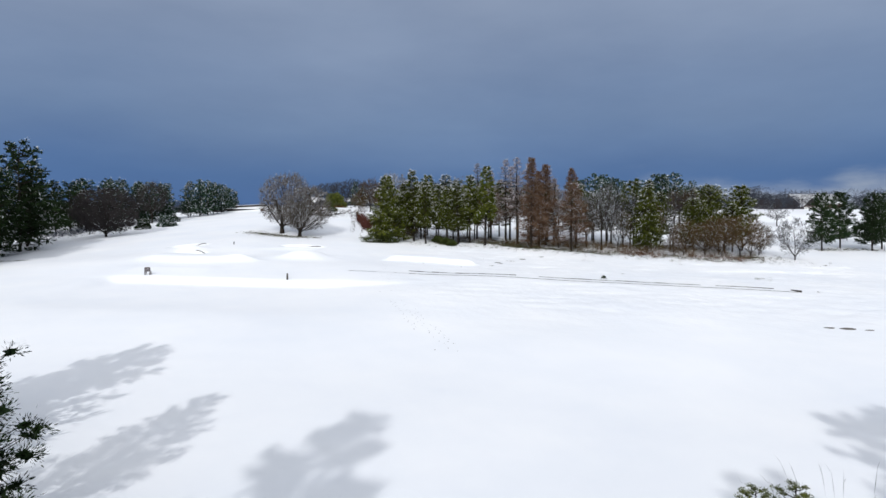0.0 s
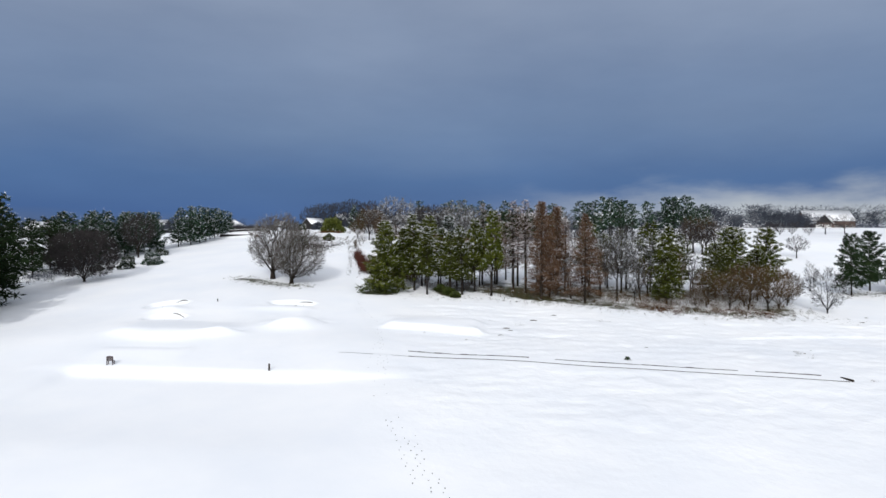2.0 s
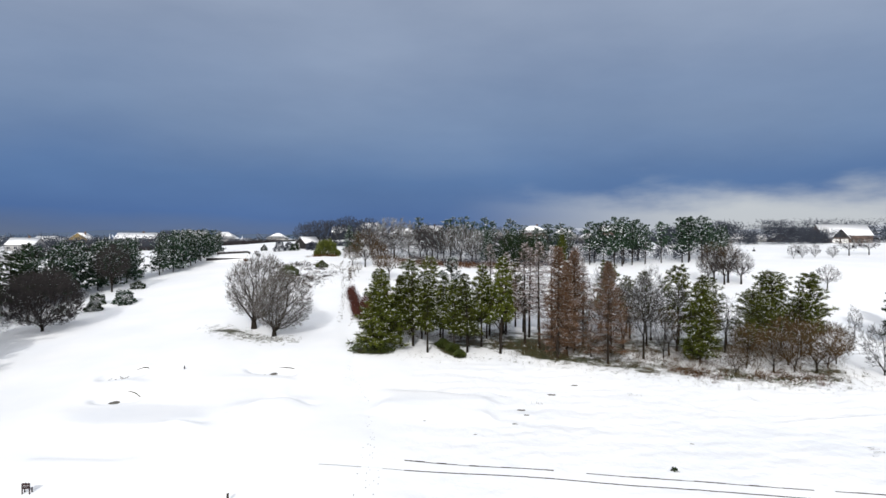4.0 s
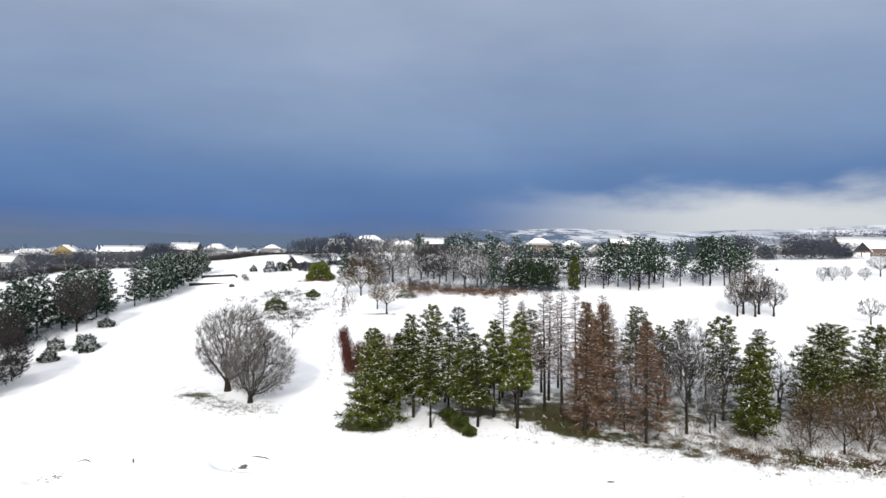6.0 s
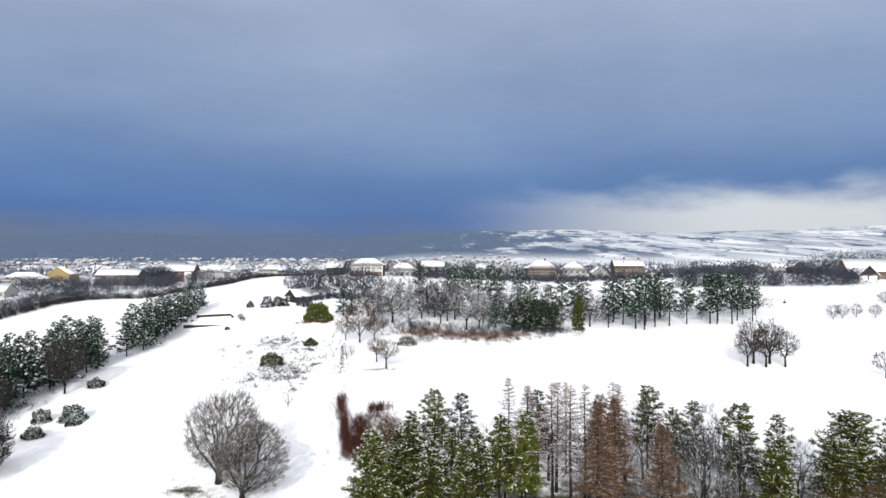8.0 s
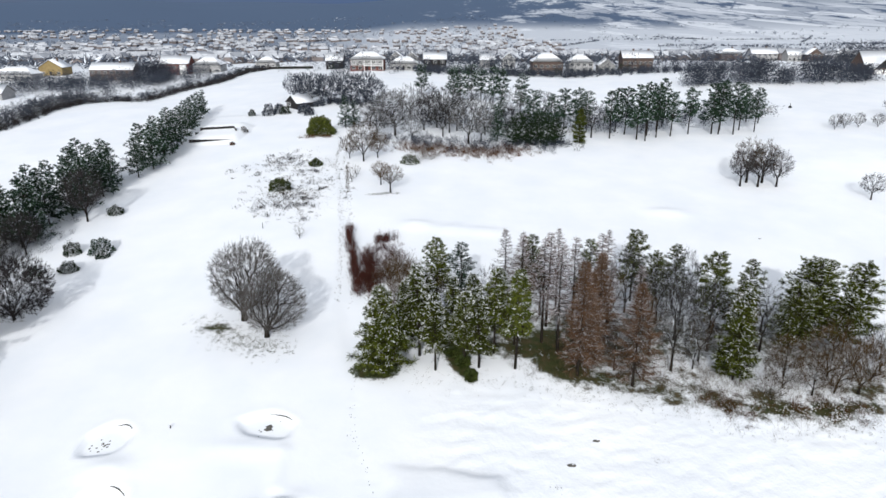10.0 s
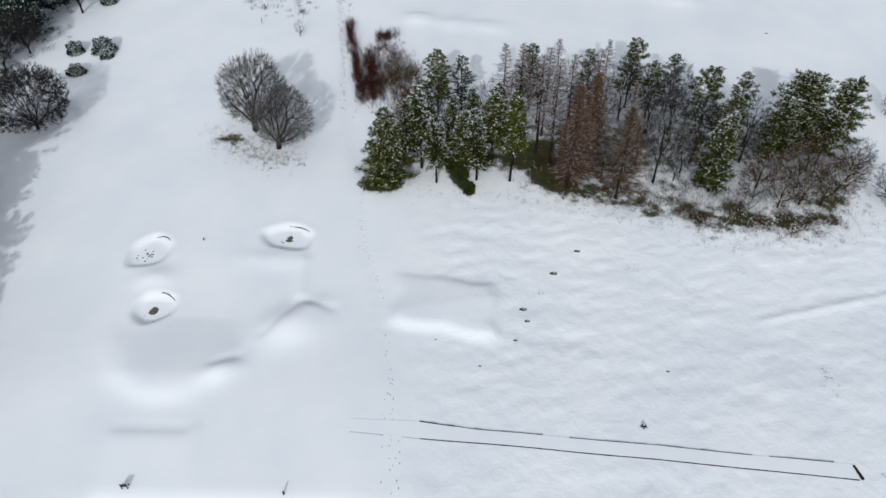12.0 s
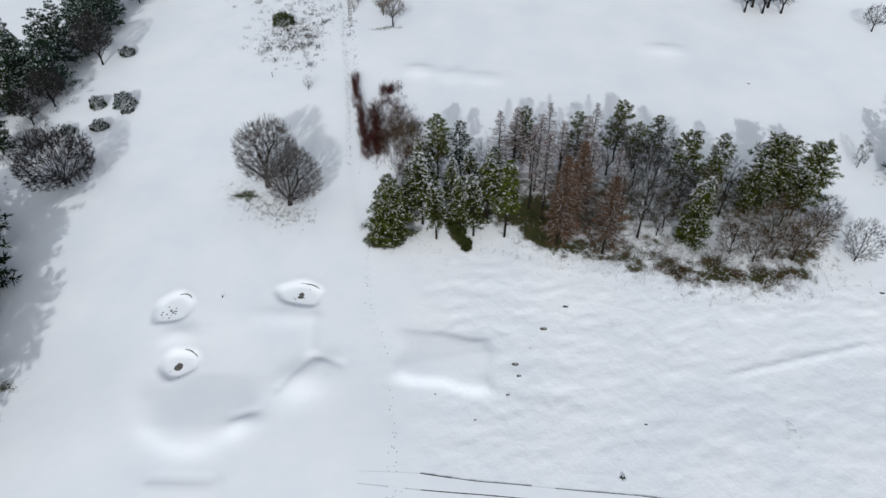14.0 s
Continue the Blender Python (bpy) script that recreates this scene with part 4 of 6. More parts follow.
# beyond the wood
FAR_PINES = [pine_tree(37, 0.36, 2.2, 0.4, 85, 12, RIMED_NEEDLES, 0.09, full=2.3), pine_tree(38, 0.42, 2.0, 0.35, 80, 12, RIMED_NEEDLES, 0.09, full=2.3), pine_tree(39, 0.24, 2.1, 0.55, 90, 12, RIMED_NEEDLES, 0.09, full=2.3)]
plant(FAR_PINES, [(49.2, 253.0, 14.6), (55.4, 259.0, 14.6), (57.9, 253.0, 16.8), (62.2, 258.0, 16.4), (64.5, 255.0, 13.2), (72.0, 273.0, 15.0), (69.3, 256.0, 13.8), (75.6, 258.0, 14.2), (82.4, 257.0, 15.8), (84.5, 256.0, 15.6), (88.7, 255.0, 15.8), (99.1, 271.0, 11.0), (104.2, 274.0, 10.4),
                  (60.0, 251.5, 15.0), (53.0, 262.0, 14.0), (66.5, 262.0, 15.0), (86.5, 261.0, 15.4), (92.5, 260.0, 13.6), (96.0, 257.0, 12.6)],
      "tall frosted pine with a bare trunk on the hilltop", "tree", "hilltop pines")
BROAD_PINES = [pine_tree(70, 0.30, 2.9, 0.35, 95, 12, RIMED_NEEDLES, 0.09, full=2.3), pine_tree(71, 0.22, 2.6, 0.5, 95, 12, RIMED_NEEDLES, 0.09, full=2.3)]
plant(BROAD_PINES, [(-11.7, 308.0, 12.0), (3.2, 300.0, 13.0), (7.5, 304.0, 13.2), (15.7, 300.0, 13.4), (15.6, 262.0, 9.6), (24.4, 285.0, 13.6), (26.2, 262.0, 12.2), (32.2, 262.0, 11.4), (36.4, 262.0, 12.8), (41.4, 262.0, 13.4), (0.5, 306.0, 11.5), (19.5, 305.0, 12.0), (44.0, 264.5, 12.0), (11.5, 308.0, 11.5)],
      "broad frosted dark pine among bare trees", "tree", "hilltop pines")
plant([pine_tree(72, 0.02, 4.1, 0.35, 130, 16, DARK_NEEDLES, 0.06, full=2.0)], [(18.6, 241.0, 8.6), (21.6, 241.6, 9.4), (24.8, 242.0, 9.2), (28.0, 242.6, 8.8), (31.0, 244.0, 7.6)], "dense dark evergreen tree bushy to the ground", "tree", "evergreens below the hilltop")
plant([pine_tree(40, 0.03, 2.1, 0.4, 170, 18, NEEDLES, 0.0, full=1.9, name="cypress_tree")], [(38.4, 245.2, 10.4)], "dense dark green columnar cypress", "tree")
plant([pine_tree(45, 0.08, 2.8, 0.8, 120, 16, RIMED_NEEDLES, 0.2, full=1.8, name="spruce_tree")], [(-33.3, 252.5, 9.8), (13.5, 244.0, 10.4), (-31.0, 255.5, 8.0)], "dark spruce beside bare trees", "tree")
plant([bare_tree(73, 5.5, 6, 0.18, 620, PALE_TWIG, 8, 0.2, 0.16, coarse=2.2)], [(-17.5, 246.0, 14.2)], "great spreading bare tree white with frost", "tree", "bare hill trees")
HILL_BARE = [bare_tree(46, 4.8, 5, 0.22, 250, PALE_TWIG, 8, 0.16, 0.18, coarse=2.5), bare_tree(47, 4.4, 4, 0.24, 240, GREY_TWIG, 8, 0.15, 0.2, coarse=2.5), bare_tree(74, 4.6, 5, 0.14, 240, DARK_TWIG, 8, 0.16, 0.12, coarse=2.6)]
plant(HILL_BARE, [(-14.0, 268.0, 12.0), (-8.0, 274.0, 11.5), (-2.0, 270.0, 12.0), (4.0, 274.0, 11.0), (9.0, 268.0, 11.5), (-20.0, 264.0, 11.0), (20.5, 274.0, 11.0), (30.5, 272.0, 11.0), (-5.0, 258.0, 11.9), (4.6, 240.0, 13.2), (-1.0, 252.0, 11.4), (-9.0, 254.0, 10.8), (-12.0, 241.0, 7.4), (1.4, 255.0, 12.0), (-23.0, 246.5, 9.1), (8.5, 243.0, 9.7), (-3.0, 247.0, 10.3), (-7.0, 262.0, 10.8), (10.0, 251.0, 10.3), (-26.0, 256.0, 9.1), (17.0, 252.0, 9.7), (33.0, 247.0, 7.4), (43.5, 253.0, 11.4), (70.0, 268.0, 10.3), (102.0, 268.0, 8.5)],
      "bare frosted broad-leaved tree on the hill", "tree", "bare hill trees")
plant([bare_tree(92, 4.6, 7, 0.10, 320, HAZE_TWIG, 9, 0.15, 0.08, coarse=3.4, loose=0.3), bare_tree(93, 4.2, 6, 0.14, 320, HAZE_TWIG, 9, 0.15, 0.1, coarse=3.4, loose=0.3)],
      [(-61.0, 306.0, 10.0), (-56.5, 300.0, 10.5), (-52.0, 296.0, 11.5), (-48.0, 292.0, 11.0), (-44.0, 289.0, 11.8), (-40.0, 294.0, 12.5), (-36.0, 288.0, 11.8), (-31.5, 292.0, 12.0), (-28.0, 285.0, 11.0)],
      "dense bare tree with twigs tinted grey-violet for haze behind the cabin", "tree", "bare trees behind the cabin")
plant([bare_tree(48, 4.4, 5, 0.2, 400, BROWN_TWIG, 7, 0.15, 0.14, coarse=2.2)], [(-24.0, 219.5, 11.6), (-28.0, 221.5, 6.5), (-20.6, 223.0, 7.5)], "bare brown-twigged tree by the track", "tree", "bare trees by the track")
plant([bare_tree(49, 4.6, 5, 0.36, 420, BROWN_TWIG, 7, 0.20, 0.28, coarse=2.0)], [(-17.8, 201.9, 6.0), (-15.1, 197.0, 7.0)], "small leaning bare tree with frosted crown", "tree", "two small trees")
plant([bare_tree(51, 3.6, 5, 0.22, 380, DARK_TWIG, 6, 0.19, 0.20, coarse=2.0, deep=1.0, loose=0.45), bare_tree(52, 3.5, 4, 0.24, 380, BROWN_TWIG, 6, 0.19, 0.22, coarse=2.0, deep=1.0, loose=0.45)],
      [(72.8, 209.5, 10.4), (75.4, 212.0, 11.8), (77.0, 208.8, 10.8), (79.2, 211.5, 11.4), (81.5, 208.5, 10.0)], "bare tree in a snowbound clump", "tree", "clump on the far fairway")
plant([bare_tree(53, 5.4, 6, 0.26, 380, DARK_TWIG, 6, 0.2, 0.24, coarse=2.6)], [(100.4, 199.8, 6.8), (150.0, 272.0, 8.0), (160.0, 276.0, 8.0)], "lone spreading bare tree in the snow", "tree", "lone trees")
plant([bare_tree(54, 4.4, 7, 0.16, 320, DARK_TWIG, 6, 0.16, 0.04, coarse=2.8, name="bare_shrub")], [(121.0, 256.0, 5.2), (124.5, 257.0, 5.0), (129.5, 258.0, 5.0), (137.0, 260.0, 4.6)], "vase-shaped bare shrub in the snow", "shrub", "shrubs on the far fairway")
plant([bare_tree(55, 3.6, 4, 0.12, 224, BROWN_TWIG, 5, 0.16, 0.12, name="sapling")], [(-31.0, 169.4, 3.6), (-33.0, 186.7, 2.6), (-25.0, 203.0, 4.2), (-24.4, 207.0, 3.4)], "little bare sapling on the heath", "tree", "saplings")
plant([bare_tree(56, 7.5, 9, 0.03, 512, BROWN_TWIG, 6, 0.12, 0.02, coarse=2.0, name="bare_shrub")], [(-9.6, 221.0, 4.4), (-6.0, 223.0, 4.0)], "tangled bare shrub with dark stems", "shrub", "tangled shrubs")

# trees beside and behind the start
plant([pine_tree(79, 0.06, 3.9, 0.6, 230, 20, DARK_NEEDLES, 0.1, full=2.2, name="spruce_tree")], [(-22.7, 25.0, 11.0)], "broad dark spruce casting a long shadow on snow", "tree", "trees by the start")
plant([pine_tree(57, 0.04, 3.7, 0.9, 300, 76, DARK_NEEDLES, 0.6, grain=0.34, full=1.7, name="spruce_tree")], [(-14.65, 18.8, 9.0)], "dark spruce with snow on its boughs", "tree", "trees by the start")
plant([pine_tree(58, 0.2, 2.5, 0.7, 150, 12, DARK_NEEDLES, 0.1, full=2.4)], [(-8.5, -2.4, 18.0), (8.3, -5.6, 17.0), (16.5, 3.0, 17.0), (20.5, 4.5, 17.0), (24.2, 3.4, 16.6), (-12.8, -5.0, 14.0), (28.0, 2.0, 15.0)], "tall dark pine behind the start", "tree", "trees by the start")
plant([pine_tree(59, 0.02, 2.6, 0.6, 170, 54, LAUREL, 0.12, grain=0.36, full=1.7, name="young_pine")], [(7.65, 16.2, 4.05), (8.75, 16.6, 4.0)], "young green pine below the start", "tree", "trees by the start")
plant([bare_tree(60, 6.0, 14, 0.35, 34, DARK_TWIG, 1, 0.05, 0.02, name="bare_shrub", coarse=0.8, limb=0.9)], [(10.0, 16.5, 5.0), (12.4, 17.0, 4.6)], "bare shrub with long straight shoots", "shrub", "shrubs by the start")
seedling = tagged(round_bush(64, 0.24, 0.2, 0.28, 40, DARK_NEEDLES, 0.1, "seedling"), "small dark seedling beside the timber-edged strip", "shrub")
seedling.location = (21.1, 87.3, land_at(21.1, 87.3))

# ---- buildings ----
def prism(w, d, z0, z1, over, front):
    """A gable roof solid: ridge along x, or along y when front."""
    g = Geo()
    a, b = w / 2 + over, d / 2 + over
    if front:
        v = [(-a, -b, z0), (a, -b, z0), (a, b, z0), (-a, b, z0), (0, -b, z1), (0, b, z1)]
        g.add(v, [(0, 3, 5, 4), (1, 4, 5, 2), (0, 1, 2, 3)], None)
        g.add(v, None, [(0, 4, 1), (3, 2, 5)])
    else:
        v = [(-a, -b, z0), (a, -b, z0), (a, b, z0), (-a, b, z0), (-a, 0, z1), (a, 0, z1)]
        g.add(v, [(0, 1, 5, 4), (2, 3, 4, 5), (0, 3, 2, 1)], None)
        g.add(v, None, [(0, 4, 3), (1, 2, 5)])
    return g


def slabs(w, d, z0, z1, over, front, thick):
    """Two sloping slabs that meet at the ridge, which runs along x, or along y when front; they reach past walls of w by d."""
    g = Geo()
    run, end = ((w, d) if front else (d, w))
    drop = (z1 - z0) / (run / 2) * over
    a, b = run / 2 + over, end / 2 + over
    for side in (-1, 1):
        v = [(side * p, q, r + t_) for t_ in (0.0, thick) for q in (-b, b) for p, r in ((0.0, z1), (a, z0 - drop))]
        if not front:
            v = [(q, p, r) for p, q, r in v]
        g.add(v, [(0, 1, 3, 2), (4, 6, 7, 5), (0, 4, 5, 1), (2, 3, 7, 6), (1, 5, 7, 3), (0, 2, 6, 4)])
    return g


def hipped(w, d, z0, z1, over):
    g = Geo()
    a, b = w / 2 + over, d / 2 + over
    k = max(0.3, a - b)
    v = [(-a, -b, z0), (a, -b, z0), (a, b, z0), (-a, b, z0), (-k, 0, z1), (k, 0, z1)]
    g.add(v, [(0, 1, 5, 4), (2, 3, 4, 5), (0, 3, 2, 1)], None)
    g.add(v, None, [(0, 4, 3), (1, 2, 5)])
    return g


def house(x, y, w, d, eave, ridge, shape, walls, label, storeys=2, columns=4, chimneys=1, turn=0.0, name="house", sink=0.4, door=True):
    """A house with its front to the south: walls, snowed roof, windows with panes, door, chimneys."""
    home = tagged(new(name), label, "house", "houses along the hilltop")
    home.matrix_basis = pose(x, y, land_at(x, y) - sink, 0, 0, turn)
    g = Geo()
    g.box(-w / 2, w / 2, -d / 2, d / 2, 0, eave)
    wall = part("wall", g, walls, home)
    if shape != "hip":
        up = prism(w, d, eave, ridge - 0.02, -0.02, shape == "front")
        part("gable", up, walls, home)
    roof = part("roof", hipped(w, d, eave, ridge, 0.5) if shape == "hip" else slabs(w, d, eave, ridge, 0.45, shape == "front", 0.12), SLATE, home)
    part("roof_snow", hipped(w - 0.2, d - 0.2, eave + 0.14, ridge + 0.2, 0.5) if shape == "hip" else slabs(w, d, eave + 0.124, ridge + 0.124, 0.36, shape == "front", 0.16), SNOW, roof, "thick white snow", True)
    for k in range(chimneys):
        g = Geo()
        cx = (k - (chimneys - 1) / 2) * w * 0.5 + w * 0.14
        top = ridge + 0.9
        g.box(cx - 0.45, cx + 0.45, -0.3, 0.3, eave + 0.5, top)
        g.box(cx - 0.52, cx + 0.52, -0.37, 0.37, top, top + 0.14)
        part("chimney", g, BRICK, home)
    frame_me, pane_me = None, None
    step = w / columns
    ww, wh = min(1.7, step * 0.55), 1.25
    gf = Geo()
    for a, b, c, e in ((-ww / 2, ww / 2, -0.07, 0.0), (-ww / 2, ww / 2, wh, wh + 0.07), (-ww / 2 - 0.07, -ww / 2, -0.07, wh + 0.07), (ww / 2, ww / 2 + 0.07, -0.07, wh + 0.07), (-0.035, 0.035, 0.0, wh)):
        gf.box(a, b, -0.08, 0.03, c, e)
    frame_me = gf.mesh("window", WHITE_TRIM)
    gp = Geo()
    gp.box(-ww / 2, ww / 2, -0.03, 0.02, 0.0, wh)
    pane_me = gp.mesh("pane", PANE)
    for s in range(storeys):
        for k in range(columns):
            if door and s == 0 and k == columns // 2:
                continue
            win = part("window", frame_me, WHITE_TRIM, home)
            win.location = (-w / 2 + step * (k + 0.5), -d / 2, 1.0 + 2.6 * s)
            part("pane", pane_me, PANE, win)
    if door:
        g = Geo()
        g.box(-0.5, 0.5, -0.06, 0.04, 0, 2.05)
        entry = part("door", g, DARK_BOARD, home)
        entry.location = (-w / 2 + step * (columns // 2 + 0.5), -d / 2, 0.45)
    return home, wall


house(-171, 393, 22.0, 9, 5.6, 8.6, "gable", BRICK, "long brown brick house under a snowy roof", 2, 7, 1)
house(-214, 415, 12.5, 10, 4.6, 8.4, "front", YELLOW_WALL, "yellow-gabled house under a snowy roof", 1, 3, 1)
house(-222, 394, 20.0, 10, 3.2, 6.6, "hip", RENDERED, "low pale bungalow under a snowy roof", 1, 6, 0)
house(-190, 324, 13.0, 9, 3.0, 6.0, "gable", RENDERED, "low house under a snowy roof beyond the hedge", 1, 4, 1)
h, _ = house(-149, 419, 15.5, 10, 6.2, 10.0, "gable", RED_BRICK, "two-storey red brick house with a white bay", 2, 5, 1)
g = Geo()
g.box(3.2, 6.6, -5.8, -5.0, 0, 5.6)
part("bay", g, WHITE_TRIM, h, "white-panelled bay")
house(-132, 421, 15.0, 11, 4.6, 8.6, "hip", RENDERED, "pale hip-roofed house under snow", 1, 4, 0)
house(-102, 428, 11.0, 9, 3.6, 6.6, "hip", RENDERED, "hip-roofed bungalow under snow", 1, 4, 0)
house(-59.5, 400, 8.5, 8, 4.6, 7.8, "gable", DARK_BOARD, "dark-walled house under a snowy roof", 2, 2, 1)
h, _ = house(-41, 386, 16.5, 10, 5.6, 9.0, "hip", RED_BRICK, "hip-roofed house with a white balcony over red brick", 2, 5, 0)
g = Geo()
g.box(-1.5, 8.0, -6.2, -5.0, 2.6, 2.8)
for k in range(13):
    g.box(-1.5 + 0.78 * k, -1.42 + 0.78 * k, -6.2, -6.12, 2.8, 3.7)
g.box(-1.5, 8.0, -6.22, -6.1, 3.7, 3.78)
for cx in (-1.4, 2.0, 7.7):
    g.box(cx, cx + 0.25, -6.2, -5.95, 0, 5.4)
part("balcony", g, WHITE_TRIM, h, "white balcony")
g = Geo()
g.box(-8.1, 8.1, -5.03, -4.9, 2.7, 5.5)
part("upper_wall", g, RENDERED, h, "pale upper wall")
house(-23.5, 392, 14.0, 9, 3.4, 6.6, "hip", RENDERED, "pale bungalow under a snowy hipped roof", 1, 5, 0)
house(-20.5, 410, 6.5, 8, 5.4, 7.8, "front", RENDERED, "small gabled house under snow", 2, 2, 0)
house(-28.5, 410, 6.5, 8, 5.4, 7.8, "front", RENDERED, "small gabled house under snow", 2, 2, 0)
house(-7.9, 398, 11.5, 8, 5.6, 8.6, "gable", DARK_BOARD, "dark house under a snowy roof", 2, 3, 1)
house(48.5, 393, 15.0, 11, 6.4, 10.4, "hip", BRICK, "brown hip-roofed house behind pines", 2, 5, 1)
house(67.0, 402, 12.5, 10, 5.2, 9.2, "hip", RENDERED, "hip-roofed house under snow behind pines", 2, 4, 0)
house(80.0, 400, 8.0, 8, 3.6, 6.6, "front", RENDERED, "low gabled house under snow", 1, 3, 0)
house(96.0, 402, 15.5, 9, 6.8, 10.0, "gable", BRICK, "long brown house with twin chimneys", 2, 6, 2)
house(239, 467, 15.5, 10, 3.6, 7.6, "hip", RENDERED, "hip-roofed bungalow under snow", 1, 5, 0)
house(221, 468, 9.0, 9, 4.6, 8.0, "front", BRICK, "gabled brown house under snow", 2, 3, 1)
house(210, 470, 8.0, 8, 4.2, 7.2, "gable", RENDERED, "pale house under snow", 2, 3, 0)
house(196, 480, 16.0, 9, 5.0, 8.2, "gable", RENDERED, "long pale house under snow among bare trees", 2, 5, 1)
house(176, 482, 13.0, 9, 5.0, 8.0, "hip", BRICK, "brown house under snow among bare trees", 2, 4, 1)
house(20.0, 420, 8.0, 8, 4.6, 7.4, "gable", RENDERED, "small pale house under snow", 2, 2, 0)
house(32.0, 426, 7.0, 8, 5.0, 8.0, "front", RENDERED, "small gabled house under snow", 2, 2, 0)
h, _ = house(215, 386, 27.0, 12, 4.8, 10.5, "gable", BRICK, "clubhouse with a big snowy roof and a cross gable", 1, 9, 0, name="clubhouse", sink=0.8)
wing = prism(9.3, 7.8, 3.4, 7.9, 0.0, True)
part("cross_gable", wing, DARK_BOARD, h, "dark-boarded cross gable").location = (-6.5, -7.0, 0)
wing = slabs(9.4, 7.9, 3.45, 8.0, 0.5, True, 0.22)
part("roof_snow", wing, SNOW, h, "thick white snow").location = (-6.5, -6.8, 0)
g = Geo()
g.box(-11.2, -1.8, -10.9, -6.0, 0, 3.45)
part("porch", g, BRICK, h)
for dx in (-9.2, -4.6):
    g = Geo()
    g.box(dx - 1.9, dx + 1.9, -10.98, -10.85, 0.2, 2.6)
    part("garage_door", g, WHITE_TRIM, h, "white garage door")
h, _ = house(-54.6, 286.5, 7.4, 6.6, 2.4, 4.7, "front", DARK_BOARD, "dark timber cabin under a snowy roof", 1, 2, 0, turn=-48, name="cabin", sink=0.5)


# ---- walls and terrace above the fairway ----
def retaining_wall(x0, y0, x1, y1, h, label, end=None):
    wall = tagged(new("retaining_wall"), label, "wall", "terrace walls")
    run = math.hypot(x1 - x0, y1 - y0)
    wall.matrix_basis = pose(x0, y0, 0, 0, 0, math.degrees(math.atan2(y1 - y0, x1 - x0)))
    n = max(2, int(run / 1.6))
    for k in range(n):
        g = Geo()
        a, b = run * k / n, run * (k + 1) / n
        cx, cy = x0 + (x1 - x0) * (k + 0.5) / n, y0 + (y1 - y0) * (k + 0.5) / n
        z = land_at(cx, cy - 0.8)
        top = z + h + ((end or h) - h) * (k + 0.5) / n
        g.box(a, b - 0.02, -0.15, 0.15, z - 0.4, top)
        panel = part("panel", g, DARK_BOARD, wall)
        g = Geo()
        g.box(a - 0.02, b + 0.02, -0.12, 0.2, top, top + 0.08)
        part("snow_cap", g, SNOW, panel, "snow")


retaining_wall(-78.0, 239.6, -65.0, 240.2, 1.5, "dark retaining wall tapering along the slope, capped with snow", 0.8)
retaining_wall(-80.0, 250.4, -67.6, 250.6, 0.95, "dark low wall capped with snow above the terrace")
retaining_wall(-67.6, 250.6, -66.2, 247.6, 0.8, "short dark wall turning down the terrace")
retaining_wall(-112.0, 418.0, -72.0, 404.0, 1.3, "long dark wall along the crest")
for x, y, s in ((-64.3, 236.6, 0.8), (-64.4, 249.4, 1.5)):
    bush = tagged(round_bush(int(70 + s * 3), 0.9 * s, 0.8 * s, 1.1 * s, 500, BRACKEN if s < 1 else BROWN_TWIG, 0.5, "low_bush"), "small dark bush by the terrace wall", "bush", "bushes by the terrace")
    bush.location = (x, y, land_at(x, y))
for k, (x, y, s) in enumerate(((-68.0, 272.0, 1.7), (-63.0, 275.0, 3.0), (-60.0, 278.0, 2.6), (-57.5, 276.0, 2.3), (-51.0, 276.0, 2.8), (-48.5, 272.0, 2.4))):
    bush = tagged(round_bush(80 + k, s * 0.75, s * 0.7, s * 1.2, 1100, DARK_NEEDLES if k in (0, 3) else HAZE_TWIG, 0.3), "rounded bush by the cabin", "bush", "bushes by the cabin")
    bush.location = (x, y, land_at(x, y))

# ---- the fairway's small things ----
bench = tagged(new("bench"), "dark red-brown wooden bench facing away on the tee", "bench")
bench.matrix_basis = pose(-35.0, 78.8, land_at(-35.0, 78.8), 0, 0, 4) @ Matrix.Diagonal((0.72, 0.85, 0.88, 1.0))
for x in (-0.40, 0.40):
    for y, h in ((-0.22, 0.95), (0.22, 0.44)):
        g = Geo()
        g.box(x - 0.05, x + 0.05, y - 0.05, y + 0.05, -0.15, h)
        part("leg", g, BENCH_WOOD, bench)
for k in range(3):
    g = Geo()
    g.box(-0.46, 0.46, -0.2 + 0.16 * k, -0.06 + 0.16 * k, 0.42, 0.46)
    part("seat_slat", g, BENCH_WOOD, bench)
for k in range(2):
    g = Geo()
    g.box(-0.46, 0.46, -0.27, -0.23, 0.5 + 0.15 * k, 0.62 + 0.15 * k)
    part("back_slat", g, BENCH_WOOD, bench)
g = Geo()
tops = [(x, 0.92 + 0.06 * abs(math.cos(3 * math.pi * (x + 0.46) / 0.92 - math.pi / 2)) + 0.05 * math.cos(x * 3.4)) for x in np.linspace(-0.46, 0.46, 19)]
g.add([(x, y, z) for y in (-0.27, -0.23) for x, top in tops for z in (0.8, top)],
      [q for k in range(18) for q in ((2 * k, 2 * k + 2, 2 * k + 3, 2 * k + 1), (38 + 2 * k, 38 + 2 * k + 1, 38 + 2 * k + 3, 38 + 2 * k + 2), (2 * k + 1, 2 * k + 3, 38 + 2 * k + 3, 38 + 2 * k + 1), (2 * k, 38 + 2 * k, 38 + 2 * k + 2, 2 * k + 2))])
part("crest_rail", g, BENCH_WOOD, bench, "scalloped top rail")
g = Geo()
g.box(-0.44, 0.44, -0.18, 0.24, 0.465, 0.5)
part("seat_snow", g, SNOW, bench, "white snow")


